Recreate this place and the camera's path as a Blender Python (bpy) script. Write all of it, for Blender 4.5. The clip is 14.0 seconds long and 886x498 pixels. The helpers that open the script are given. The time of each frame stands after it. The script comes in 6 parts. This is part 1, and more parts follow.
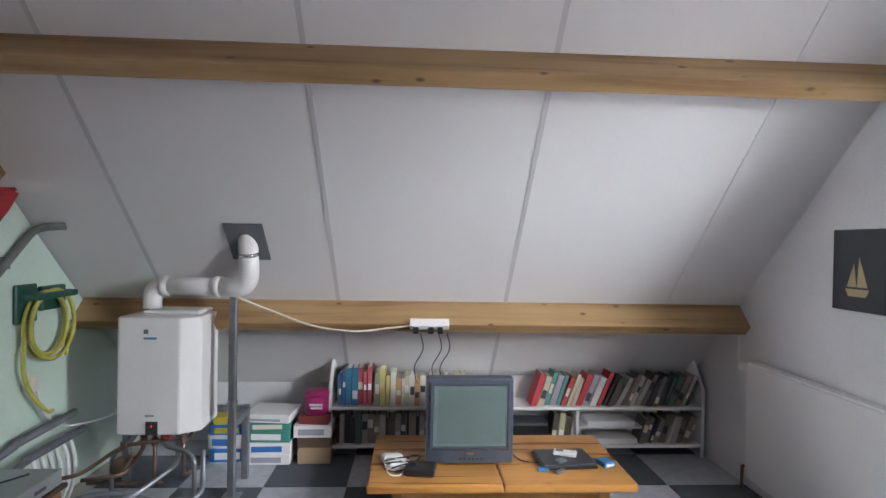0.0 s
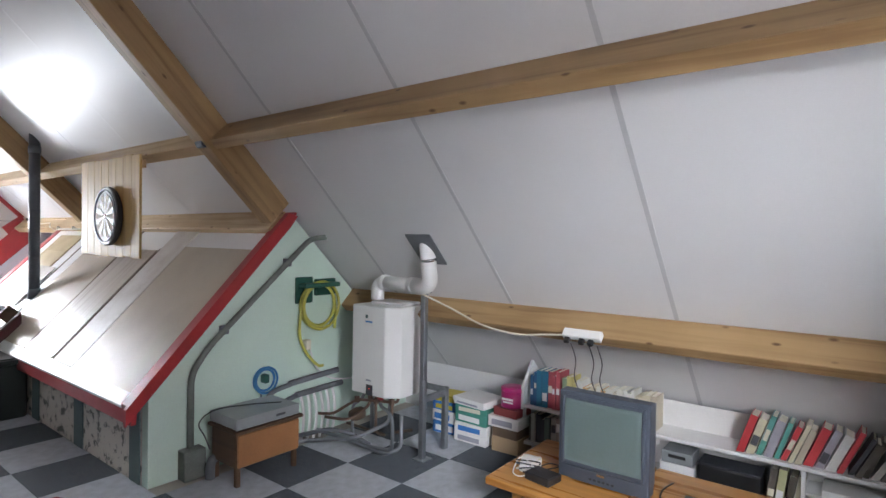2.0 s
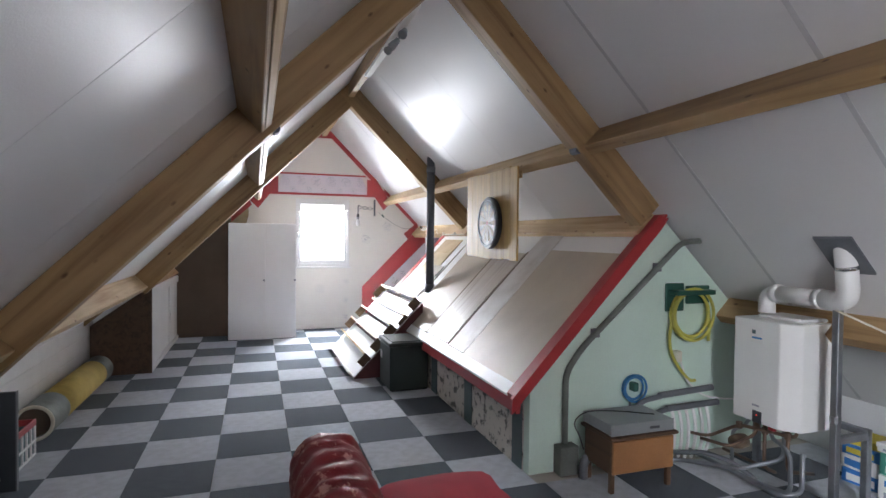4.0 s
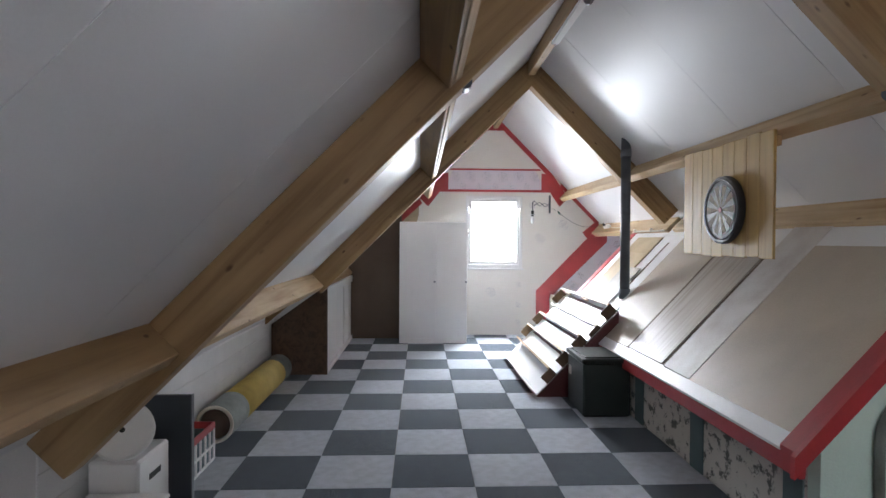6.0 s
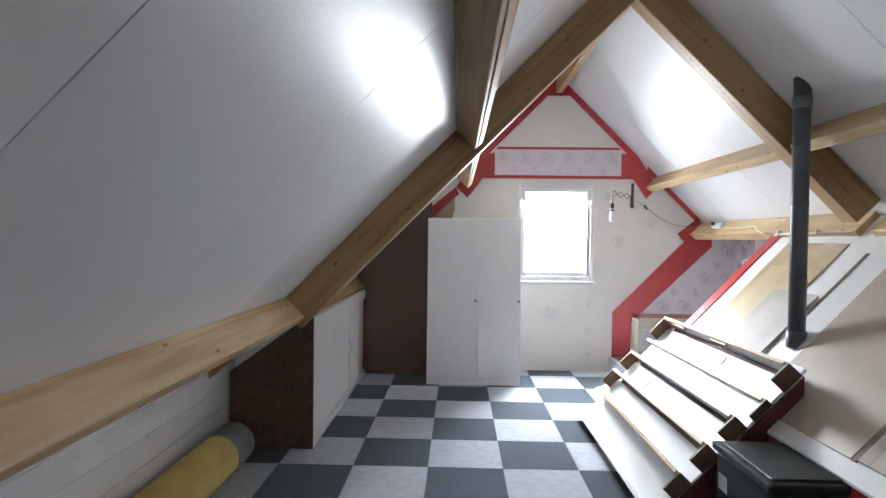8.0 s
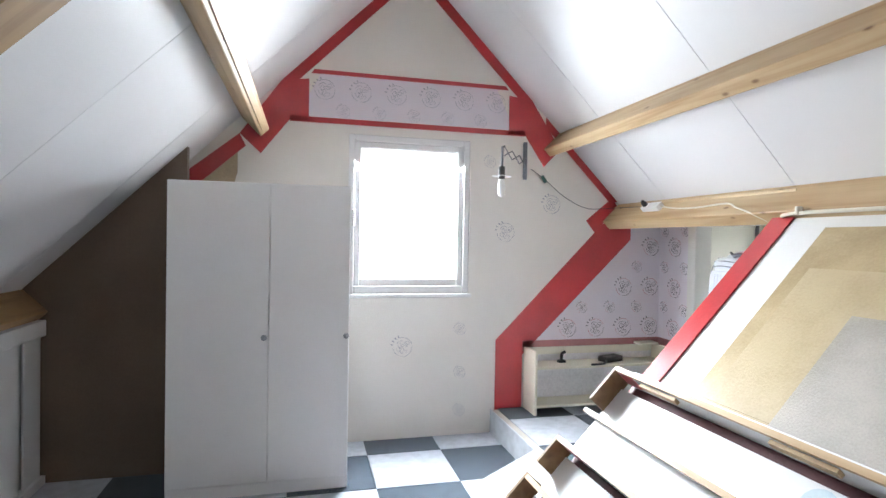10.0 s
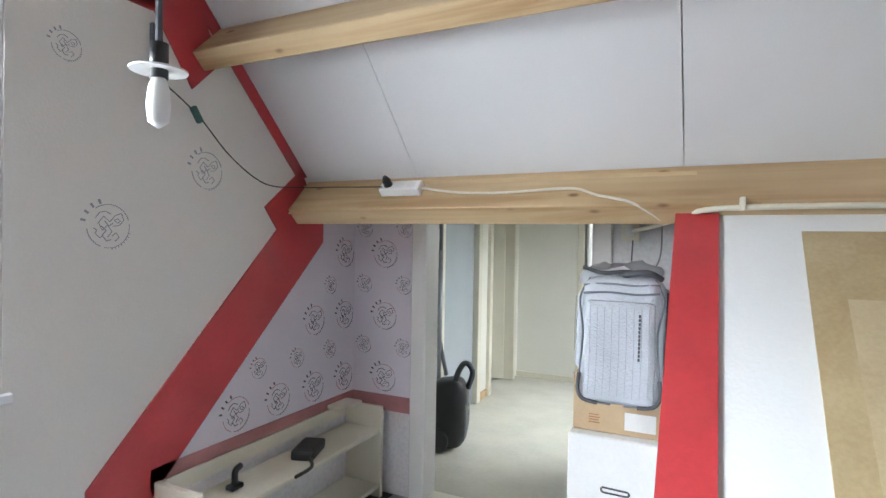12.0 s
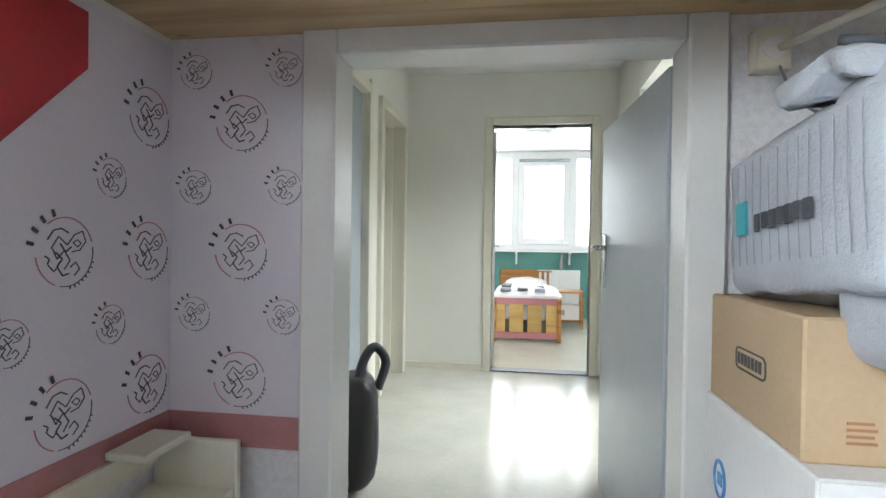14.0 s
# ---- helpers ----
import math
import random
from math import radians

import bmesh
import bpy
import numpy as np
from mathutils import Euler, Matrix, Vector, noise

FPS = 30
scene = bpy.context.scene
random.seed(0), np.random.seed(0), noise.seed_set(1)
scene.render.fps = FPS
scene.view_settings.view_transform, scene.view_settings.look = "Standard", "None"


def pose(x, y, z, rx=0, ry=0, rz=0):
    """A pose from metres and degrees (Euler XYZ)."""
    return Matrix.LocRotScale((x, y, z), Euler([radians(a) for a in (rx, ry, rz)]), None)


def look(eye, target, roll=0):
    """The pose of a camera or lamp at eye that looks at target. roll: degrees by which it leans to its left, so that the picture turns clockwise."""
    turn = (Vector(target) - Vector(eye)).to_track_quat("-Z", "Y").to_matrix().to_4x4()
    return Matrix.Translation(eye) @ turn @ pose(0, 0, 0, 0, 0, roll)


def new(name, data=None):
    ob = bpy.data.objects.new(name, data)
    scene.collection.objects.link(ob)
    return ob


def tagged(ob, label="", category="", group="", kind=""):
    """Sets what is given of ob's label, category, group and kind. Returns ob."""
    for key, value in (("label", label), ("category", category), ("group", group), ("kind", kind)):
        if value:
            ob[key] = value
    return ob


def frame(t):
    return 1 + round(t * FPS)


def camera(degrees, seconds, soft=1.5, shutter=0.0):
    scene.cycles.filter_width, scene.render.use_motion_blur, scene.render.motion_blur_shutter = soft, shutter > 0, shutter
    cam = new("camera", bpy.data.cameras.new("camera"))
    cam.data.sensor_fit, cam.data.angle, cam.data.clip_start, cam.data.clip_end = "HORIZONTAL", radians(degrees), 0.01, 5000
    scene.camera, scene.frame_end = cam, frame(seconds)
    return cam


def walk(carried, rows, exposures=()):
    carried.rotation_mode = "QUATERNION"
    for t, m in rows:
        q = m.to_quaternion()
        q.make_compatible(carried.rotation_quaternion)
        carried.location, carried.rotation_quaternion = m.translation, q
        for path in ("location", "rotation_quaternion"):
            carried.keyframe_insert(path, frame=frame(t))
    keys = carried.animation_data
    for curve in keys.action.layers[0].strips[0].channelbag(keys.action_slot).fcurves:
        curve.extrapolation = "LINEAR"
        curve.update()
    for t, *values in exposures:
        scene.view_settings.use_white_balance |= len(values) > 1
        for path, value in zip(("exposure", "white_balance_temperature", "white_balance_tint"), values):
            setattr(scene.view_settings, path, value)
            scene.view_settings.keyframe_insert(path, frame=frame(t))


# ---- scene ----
cam = camera(78.0, 14.0)
PATH = [
    (0, (-0.611, -0.084, 1.489), (-0.507, 1.914, 1.468), 1.0),
    (0.3, (-0.324, -0.056, 1.551), (-0.399, 1.943, 1.516), 1.0),
    (0.5, (-0.11, -0.047, 1.537), (-0.287, 1.945, 1.497), 0.9),
    (1, (0.348, 0.049, 1.56), (-0.179, 1.977, 1.514), 0.9),
    (1.5, (0.641, 0.166, 1.577), (-0.247, 1.958, 1.534), 1.0),
    (2, (0.782, 0.175, 1.548), (-0.439, 1.758, 1.512), 1.0),
    (2.5, (0.75, 0.147, 1.561), (-0.683, 1.541, 1.519), 0.8),
    (3, (0.694, 0.063, 1.546), (-0.932, 1.226, 1.513), 0.8),
    (3.5, (0.617, 0.035, 1.575), (-1.174, 0.924, 1.525), 0.4),
    (4, (0.549, 0.01, 1.551), (-1.344, 0.656, 1.508), 0.6),
    (4.2, (0.525, -0.015, 1.542), (-1.393, 0.549, 1.505), 0.5),
    (6.5, (-0.701, -0.101, 1.457), (-2.7, -0.099, 1.422), 0.5),
    (7.2, (-1.441, -0.131, 1.526), (-3.439, -0.197, 1.488), 0.7),
    (9.5, (-4.269, 0.234, 1.461), (-6.257, 0.448, 1.424), 0.7),
    (10, (-4.888, 0.336, 1.43), (-6.828, 0.823, 1.399), 1.0),
    (10.5, (-5.505, 0.402, 1.393), (-7.353, 1.167, 1.38), 0.9),
    (11, (-6.063, 0.421, 1.365), (-7.69, 1.584, 1.361), 1.4),
    (11.5, (-6.642, 0.51, 1.385), (-7.866, 2.091, 1.387), 0.4),
    (11.6, (-6.738, 0.526, 1.378), (-7.885, 2.164, 1.389), 0.5),
    (12, (-7.072, 0.706, 1.464), (-7.943, 2.506, 1.444), 1.0),
    (12.5, (-7.459, 0.946, 1.48), (-8.007, 2.869, 1.454), 0.8),
    (13, (-7.714, 1.239, 1.405), (-8.052, 3.21, 1.373), 0.5),
    (13.2, (-7.777, 1.394, 1.324), (-8.111, 3.366, 1.295), 0.4),
    (13.5, (-7.826, 1.596, 1.227), (-8.157, 3.568, 1.197), 0.6),
    (14, (-7.867, 1.844, 1.113), (-8.162, 3.822, 1.093), 0.8),
]
walk(cam, [(t, look(eye, target, roll)) for t, eye, target, roll in PATH], [(0, 0.15, 6560, 15), (2, 0.05, 6560, 15), (4, -0.1, 6560, 15), (6.5, -0.2, 6450, 13), (9.5, -0.2, 6450, 12), (10.5, -0.3, 6450, 10), (11.5, -0.72, 6400, 9), (12.5, -0.85, 6420, 12), (13.5, -0.95, 6400, 11), (14, -0.85, 6400, 9)])

# ---- world and light ----
world = bpy.data.worlds.new("overcast_sky")
scene.world = world
world.use_nodes = True
wn = world.node_tree.nodes
sky = wn.new("ShaderNodeTexSky")
sky.sky_type, sky.sun_disc = "NISHITA", False
sky.sun_elevation, sky.sun_rotation = radians(48), radians(250)
wn["Background"].inputs["Strength"].default_value = 0.13
world.node_tree.links.new(sky.outputs[0], wn["Background"].inputs["Color"])
sun = new("sun", bpy.data.lights.new("sun", "SUN"))
sun.data.energy, sun.data.angle, sun.data.color = 0.8, radians(14), (1, 0.97, 0.92)
sun.matrix_world = look((-20, -8, 24), (-6, 1, 0))


def window_light(name, eye, target, w, h, watts, colour=(0.88, 0.95, 1.0)):
    lamp = new(name, bpy.data.lights.new(name, "AREA"))
    lamp.data.shape, lamp.data.size, lamp.data.size_y = "RECTANGLE", w, h
    lamp.data.energy, lamp.data.color = watts, colour
    lamp.matrix_world = look(eye, target)
    return lamp


window_light("gable_daylight", (-9.10, 1.06, 1.63), (-8, 1.06, 0.6), 0.80, 1.0, 240, (0.86, 0.94, 1.0))
window_light("gable_sky", (-10.2, 1.0, 3.1), (-8.76, 1.06, 1.58), 2.4, 1.8, 1750, (0.86, 0.94, 1.0))
window_light("east_gable_daylight", (1.72, 1.06, 1.62), (0.6, 1.06, 1.0), 0.80, 1.0, 22, (0.96, 0.97, 1.0))
window_light("east_gable_sky", (3.0, -0.6, 2.55), (1.5, 1.06, 1.58), 2.0, 1.6, 720, (0.88, 0.95, 1.0))
window_light("bedroom_daylight", (-8.0, 9.28, 1.66), (-8.0, 8, 1.5), 2.2, 1.15, 380)
# added lamp below the ceiling brightens the landing; no window or fitting there
window_light("landing_fill", (-6.7, 4.75, 2.30), (-7.6, 4.75, 0.2), 0.5, 0.5, 170)


# ---- materials ----
def material(name, colour, rough=0.6, metal=0.0, spec=0.5, var=0.12, scale=4.0, bump=0.02, fine=90.0, tint=None, coat=0.0, span=(0.3, 0.62)):
    """A painted, plastic or mineral surface: broad stains, fine grain and a small difference between pieces."""
    m = bpy.data.materials.new(name)
    m.use_nodes = True
    n, l = m.node_tree.nodes, m.node_tree.links
    b = n["Principled BSDF"]
    b.inputs["Roughness"].default_value, b.inputs["Metallic"].default_value = rough, metal
    b.inputs["Specular IOR Level"].default_value, b.inputs["Coat Weight"].default_value = spec, coat
    co = n.new("ShaderNodeTexCoord")
    big, small = n.new("ShaderNodeTexNoise"), n.new("ShaderNodeTexNoise")
    big.inputs["Scale"].default_value, big.inputs["Detail"].default_value = scale, 6
    small.inputs["Scale"].default_value, small.inputs["Detail"].default_value = fine, 4
    l.new(co.outputs["Object"], big.inputs["Vector"])
    l.new(co.outputs["Object"], small.inputs["Vector"])
    ramp = n.new("ShaderNodeValToRGB")
    c = Vector(colour)
    t = Vector(tint) if tint else c * (1 - 2 * var)
    ramp.color_ramp.elements[0].position, ramp.color_ramp.elements[1].position = span
    ramp.color_ramp.elements[0].color, ramp.color_ramp.elements[1].color = (*t, 1), (*c, 1)
    mix = n.new("ShaderNodeMath")
    mix.operation = "MULTIPLY_ADD"
    mix.inputs[1].default_value = 0.3
    l.new(small.outputs["Fac"], mix.inputs[0])
    half = n.new("ShaderNodeMath")
    half.operation = "MULTIPLY"
    half.inputs[1].default_value = 0.75
    l.new(big.outputs["Fac"], half.inputs[0])
    l.new(half.outputs[0], mix.inputs[2])
    l.new(mix.outputs[0], ramp.inputs[0])
    hsv, info, rnd = n.new("ShaderNodeHueSaturation"), n.new("ShaderNodeObjectInfo"), n.new("ShaderNodeMapRange")
    rnd.inputs["To Min"].default_value, rnd.inputs["To Max"].default_value = 1 - var * 0.6, 1 + var * 0.4
    l.new(info.outputs["Random"], rnd.inputs["Value"])
    l.new(rnd.outputs[0], hsv.inputs["Value"])
    l.new(ramp.outputs[0], hsv.inputs["Color"])
    l.new(hsv.outputs[0], b.inputs["Base Color"])
    bp = n.new("ShaderNodeBump")
    bp.inputs["Strength"].default_value, bp.inputs["Distance"].default_value = min(1, bump * 12), 0.004
    l.new(small.outputs["Fac"], bp.inputs["Height"])
    l.new(bp.outputs[0], b.inputs["Normal"])
    return m


def timber(name, light, dark, rough=0.5, ring=22.0, knots=True, spec=0.4):
    """Planed softwood with its grain along the piece's own X, streaks and knots."""
    m = bpy.data.materials.new(name)
    m.use_nodes = True
    n, l = m.node_tree.nodes, m.node_tree.links
    b = n["Principled BSDF"]
    b.inputs["Specular IOR Level"].default_value = spec
    co, mp, info = n.new("ShaderNodeTexCoord"), n.new("ShaderNodeMapping"), n.new("ShaderNodeObjectInfo")
    mp.inputs["Scale"].default_value = (0.55, 9, 9)
    l.new(co.outputs["Object"], mp.inputs["Vector"])
    off = n.new("ShaderNodeVectorMath")
    off.operation = "MULTIPLY_ADD"
    off.inputs[1].default_value = (1, 1, 1)
    big = n.new("ShaderNodeMath")
    big.operation = "MULTIPLY"
    big.inputs[1].default_value = 37.0
    l.new(info.outputs["Random"], big.inputs[0])
    l.new(mp.outputs[0], off.inputs[0])
    l.new(big.outputs[0], off.inputs[2])
    grain = n.new("ShaderNodeTexNoise")
    grain.inputs["Scale"].default_value, grain.inputs["Detail"].default_value, grain.inputs["Distortion"].default_value = 2.0, 9, 0.6
    l.new(off.outputs[0], grain.inputs["Vector"])
    broad = n.new("ShaderNodeTexNoise")
    broad.inputs["Scale"].default_value, broad.inputs["Detail"].default_value = 1.3, 4
    l.new(co.outputs["Object"], broad.inputs["Vector"])
    ramp = n.new("ShaderNodeValToRGB")
    e = ramp.color_ramp.elements
    e[0].position, e[0].color = 0.32, (*dark, 1)
    e[1].position, e[1].color = 0.62, (*light, 1)
    mid = e.new(0.47)
    mid.color = (*[0.35 * a + 0.65 * c for a, c in zip(dark, light)], 1)
    l.new(grain.outputs["Fac"], ramp.inputs[0])
    tone = n.new("ShaderNodeMix")
    tone.data_type, tone.blend_type = "RGBA", "MULTIPLY"
    tone.inputs["Factor"].default_value = 0.55
    br = n.new("ShaderNodeValToRGB")
    br.color_ramp.elements[0].position, br.color_ramp.elements[0].color = 0.3, (0.62, 0.55, 0.48, 1)
    br.color_ramp.elements[1].position, br.color_ramp.elements[1].color = 0.65, (1, 1, 1, 1)
    l.new(broad.outputs["Fac"], br.inputs[0])
    l.new(ramp.outputs[0], tone.inputs["A"])
    l.new(br.outputs[0], tone.inputs["B"])
    col = tone.outputs["Result"]
    if knots:
        kmap = n.new("ShaderNodeMapping")
        kmap.inputs["Scale"].default_value = (2.6, 5.2, 5.2)
        l.new(co.outputs["Object"], kmap.inputs["Vector"])
        vor = n.new("ShaderNodeTexVoronoi")
        vor.inputs["Scale"].default_value = 1.9
        l.new(kmap.outputs[0], vor.inputs["Vector"])
        kr = n.new("ShaderNodeValToRGB")
        kr.color_ramp.elements[0].position, kr.color_ramp.elements[0].color = 0.05, (1, 1, 1, 1)
        kr.color_ramp.elements[1].position, kr.color_ramp.elements[1].color = 0.13, (0, 0, 0, 1)
        l.new(vor.outputs["Distance"], kr.inputs[0])
        km = n.new("ShaderNodeMix")
        km.data_type = "RGBA"
        km.inputs["B"].default_value = (dark[0] * 0.45, dark[1] * 0.38, dark[2] * 0.35, 1)
        l.new(kr.outputs[0], km.inputs["Factor"])
        l.new(col, km.inputs["A"])
        col = km.outputs["Result"]
    hsv, rnd = n.new("ShaderNodeHueSaturation"), n.new("ShaderNodeMapRange")
    rnd.inputs["To Min"].default_value, rnd.inputs["To Max"].default_value = 0.88, 1.08
    l.new(info.outputs["Random"], rnd.inputs["Value"])
    l.new(rnd.outputs[0], hsv.inputs["Value"])
    l.new(col, hsv.inputs["Color"])
    l.new(hsv.outputs[0], b.inputs["Base Color"])
    rr = n.new("ShaderNodeMapRange")
    rr.inputs["To Min"].default_value, rr.inputs["To Max"].default_value = rough - 0.1, rough + 0.12
    l.new(grain.outputs["Fac"], rr.inputs["Value"])
    l.new(rr.outputs[0], b.inputs["Roughness"])
    bp = n.new("ShaderNodeBump")
    bp.inputs["Strength"].default_value, bp.inputs["Distance"].default_value = 0.25, 0.003
    l.new(grain.outputs["Fac"], bp.inputs["Height"])
    l.new(bp.outputs[0], b.inputs["Normal"])
    return m


def glass(name, colour=(1, 1, 1), rough=0.0):
    m = bpy.data.materials.new(name)
    m.use_nodes = True
    b = m.node_tree.nodes["Principled BSDF"]
    b.inputs["Base Color"].default_value = (*colour, 1)
    b.inputs["Transmission Weight"].default_value, b.inputs["Roughness"].default_value, b.inputs["IOR"].default_value = 1.0, rough, 1.45
    return m


def glowing(name, colour, strength):
    m = bpy.data.materials.new(name)
    m.use_nodes = True
    b = m.node_tree.nodes["Principled BSDF"]
    b.inputs["Base Color"].default_value = (0, 0, 0, 1)
    b.inputs["Emission Color"].default_value, b.inputs["Emission Strength"].default_value = (*colour, 1), strength
    return m


LAMINATE = material("white_roof_board", (0.78, 0.775, 0.785), 0.40, var=0.03, scale=1.2, bump=0.012, fine=160, spec=0.32)
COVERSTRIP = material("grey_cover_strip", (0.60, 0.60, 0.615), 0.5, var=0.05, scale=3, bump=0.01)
PAINTED_BRICK = material("painted_wall", (0.74, 0.74, 0.76), 0.65, var=0.06, scale=2, bump=0.04, fine=60)
PAPER = material("cream_wallpaper", (0.82, 0.79, 0.74), 0.7, var=0.04, scale=1.8, bump=0.02, fine=120)
LILAC = material("lilac_wallpaper", (0.74, 0.69, 0.75), 0.7, var=0.04, scale=2.5, bump=0.02, fine=120)
SPECKLE = material("speckled_wallpaper", (0.80, 0.78, 0.79), 0.7, var=0.09, scale=60, bump=0.04, fine=200)
RED = material("red_gloss_paint", (0.42, 0.035, 0.04), 0.33, var=0.12, scale=5, bump=0.015, fine=60)
DADO = material("red_brown_border", (0.40, 0.17, 0.17), 0.6, var=0.15, scale=9)
MINT = material("mint_wall_paint", (0.66, 0.82, 0.72), 0.55, var=0.05, scale=2.2, bump=0.03, fine=80)
PINE = timber("pine_beam", (0.42, 0.275, 0.135), (0.26, 0.155, 0.07))
PALE_PINE = timber("pale_pine", (0.62, 0.46, 0.27), (0.44, 0.28, 0.13))
DARK_WOOD = timber("dark_stained_board", (0.13, 0.075, 0.045), (0.07, 0.04, 0.025), knots=False, rough=0.55)
ORANGE_WOOD = timber("varnished_tabletop", (0.50, 0.24, 0.065), (0.30, 0.125, 0.03), rough=0.28, knots=False)
PLYWOOD = material("plywood_sheet", (0.50, 0.42, 0.325), 0.42, var=0.10, scale=2.6, bump=0.02, fine=120)
STREAKED = timber("streaked_plank", (0.62, 0.56, 0.49), (0.42, 0.345, 0.27), rough=0.4, knots=False)
PALEBOARD = material("pale_painted_board", (0.66, 0.63, 0.60), 0.5, var=0.12, scale=5, bump=0.02, tint=(0.50, 0.45, 0.41))
GREYBOARD = material("grey_chipboard", (0.46, 0.42, 0.37), 0.6, var=0.18, scale=3.5, bump=0.04, fine=140)
HARDBOARD = material("brown_hardboard", (0.15, 0.10, 0.066), 0.55, var=0.15, scale=2, bump=0.02)
RUBBED = material("rubbed_plywood", (0.55, 0.445, 0.275), 0.38, var=0.12, scale=4, bump=0.02, tint=(0.42, 0.32, 0.18))
GOLDBOARD = material("worn_plywood", (0.50, 0.39, 0.225), 0.4, var=0.16, scale=5, bump=0.02, tint=(0.35, 0.255, 0.125))
WHITE = material("white_lacquer", (0.80, 0.80, 0.80), 0.35, var=0.03, scale=2)
GLOSSWHITE = material("white_gloss_paint", (0.80, 0.79, 0.76), 0.22, var=0.04, scale=3)
WALLCREAM = material("cream_wall_paint", (0.80, 0.785, 0.72), 0.55, var=0.03, scale=2.0)
CREAM = material("cream_painted_wood", (0.76, 0.72, 0.60), 0.4, var=0.05, scale=3)
PVC = material("white_pvc", (0.83, 0.83, 0.82), 0.3, var=0.03)
CARPET_D = material("dark_carpet_tile", (0.058, 0.077, 0.100), 0.95, spec=0.15, var=0.22, scale=14, bump=0.09, fine=420)
CARPET_L = material("grey_carpet_tile", (0.50, 0.53, 0.58), 0.95, spec=0.15, var=0.14, scale=14, bump=0.09, fine=420)
for pile in (CARPET_D, CARPET_L):
    pile.node_tree.nodes["Principled BSDF"].inputs["Sheen Weight"].default_value = 0.2
    pile.node_tree.nodes["Principled BSDF"].inputs["Sheen Roughness"].default_value = 0.5
VINYL = material("cream_vinyl_floor", (0.62, 0.60, 0.52), 0.16, var=0.08, scale=3.5, bump=0.006, fine=40)
BLACK = material("black_plastic", (0.018, 0.018, 0.02), 0.4, var=0.2)
CHARCOAL = material("charcoal_plastic", (0.045, 0.05, 0.06), 0.42, var=0.15)
STEEL = material("galvanised_steel", (0.34, 0.36, 0.39), 0.38, metal=0.8, var=0.15, scale=12)
DKSTEEL = material("dark_steel_flue", (0.11, 0.12, 0.14), 0.45, metal=0.3, var=0.2, scale=6)
LEAD = material("grey_lead", (0.16, 0.17, 0.19), 0.55, var=0.15)
SILVER = material("silver_plastic", (0.27, 0.29, 0.30), 0.35, var=0.08)
CHROME = material("chrome", (0.7, 0.7, 0.7), 0.15, metal=1.0, var=0.05)
COPPER = material("dull_copper", (0.24, 0.16, 0.12), 0.45, metal=0.7, var=0.25, scale=20)
CARTON = material("brown_cardboard", (0.50, 0.36, 0.22), 0.75, var=0.08, scale=3)
PAPERW = material("white_card", (0.82, 0.81, 0.80), 0.6, var=0.06)
GREENP = material("dark_green_plastic", (0.02, 0.10, 0.075), 0.45, var=0.15)
YELLOWH = material("yellow_hose", (0.55, 0.52, 0.10), 0.4, var=0.15, scale=9)
BLUEH = material("blue_hose", (0.05, 0.25, 0.55), 0.4, var=0.12)
CABLEW = material("cream_cable", (0.70, 0.66, 0.55), 0.5, var=0.06)
REDSPOT = material("spotted_red_upholstery", (0.52, 0.24, 0.21), 0.42, var=0.1, scale=17, bump=0.03, fine=70, tint=(0.22, 0.014, 0.02), span=(0.585, 0.64))
REDCLOTH = material("red_cloth", (0.46, 0.022, 0.04), 0.85, var=0.12, scale=9, bump=0.06, fine=220)
BADGE = material("turquoise_print", (0.06, 0.42, 0.48), 0.6, var=0.05)
TORN = material("bare_tan_board", (0.42, 0.32, 0.21), 0.7, var=0.2, scale=6)
REDL = material("red_leather", (0.20, 0.012, 0.018), 0.30, var=0.22, scale=11, bump=0.03, fine=60)
BINGREEN = material("near_black_green_plastic", (0.014, 0.024, 0.022), 0.45, var=0.15)
MAROON = material("dark_maroon", (0.11, 0.018, 0.022), 0.5, var=0.15, scale=6)
PALEBLUE = material("pale_blue_paint", (0.60, 0.70, 0.76), 0.5, var=0.08)
ENDPLY = timber("brown_ply_edge", (0.30, 0.19, 0.10), (0.18, 0.10, 0.05), knots=False)
TVGREY = material("grey_blue_television_plastic", (0.06, 0.072, 0.095), 0.4, var=0.1)
VENEER = material("orange_brown_veneer", (0.34, 0.155, 0.062), 0.4, var=0.16, scale=3, bump=0.01)
SUIT = material("grey_striped_fabric", (0.48, 0.50, 0.54), 0.8, var=0.10, scale=7, bump=0.06, fine=150)
SUITD = material("dark_fabric_trim", (0.07, 0.075, 0.085), 0.7, var=0.15)
TEAL = material("teal_wall", (0.10, 0.28, 0.25), 0.6, var=0.08)
YROLL = material("yellow_carpet_roll", (0.62, 0.45, 0.13), 0.85, var=0.14, scale=6, bump=0.05, fine=150)
ROLLEND = material("grey_tape_band", (0.20, 0.22, 0.20), 0.7, var=0.2, scale=8)
FLORAL = material("floral_wallpaper", (0.68, 0.64, 0.58), 0.7, var=0.2, scale=13, tint=(0.13, 0.13, 0.12), span=(0.44, 0.49))
GOLD_PINE = timber("golden_pine_plank", (0.68, 0.46, 0.17), (0.52, 0.32, 0.10), knots=False)
SLATE = material("slate_blue_strip", (0.10, 0.15, 0.16), 0.6, var=0.12)
DOORGREY = material("grey_blue_door", (0.42, 0.46, 0.50), 0.22, var=0.04)
PINK = material("magenta_tin", (0.45, 0.02, 0.16), 0.3, var=0.12)
SCREEN = material("tube_screen", (0.22, 0.29, 0.28), 0.12, var=0.05, spec=0.6)
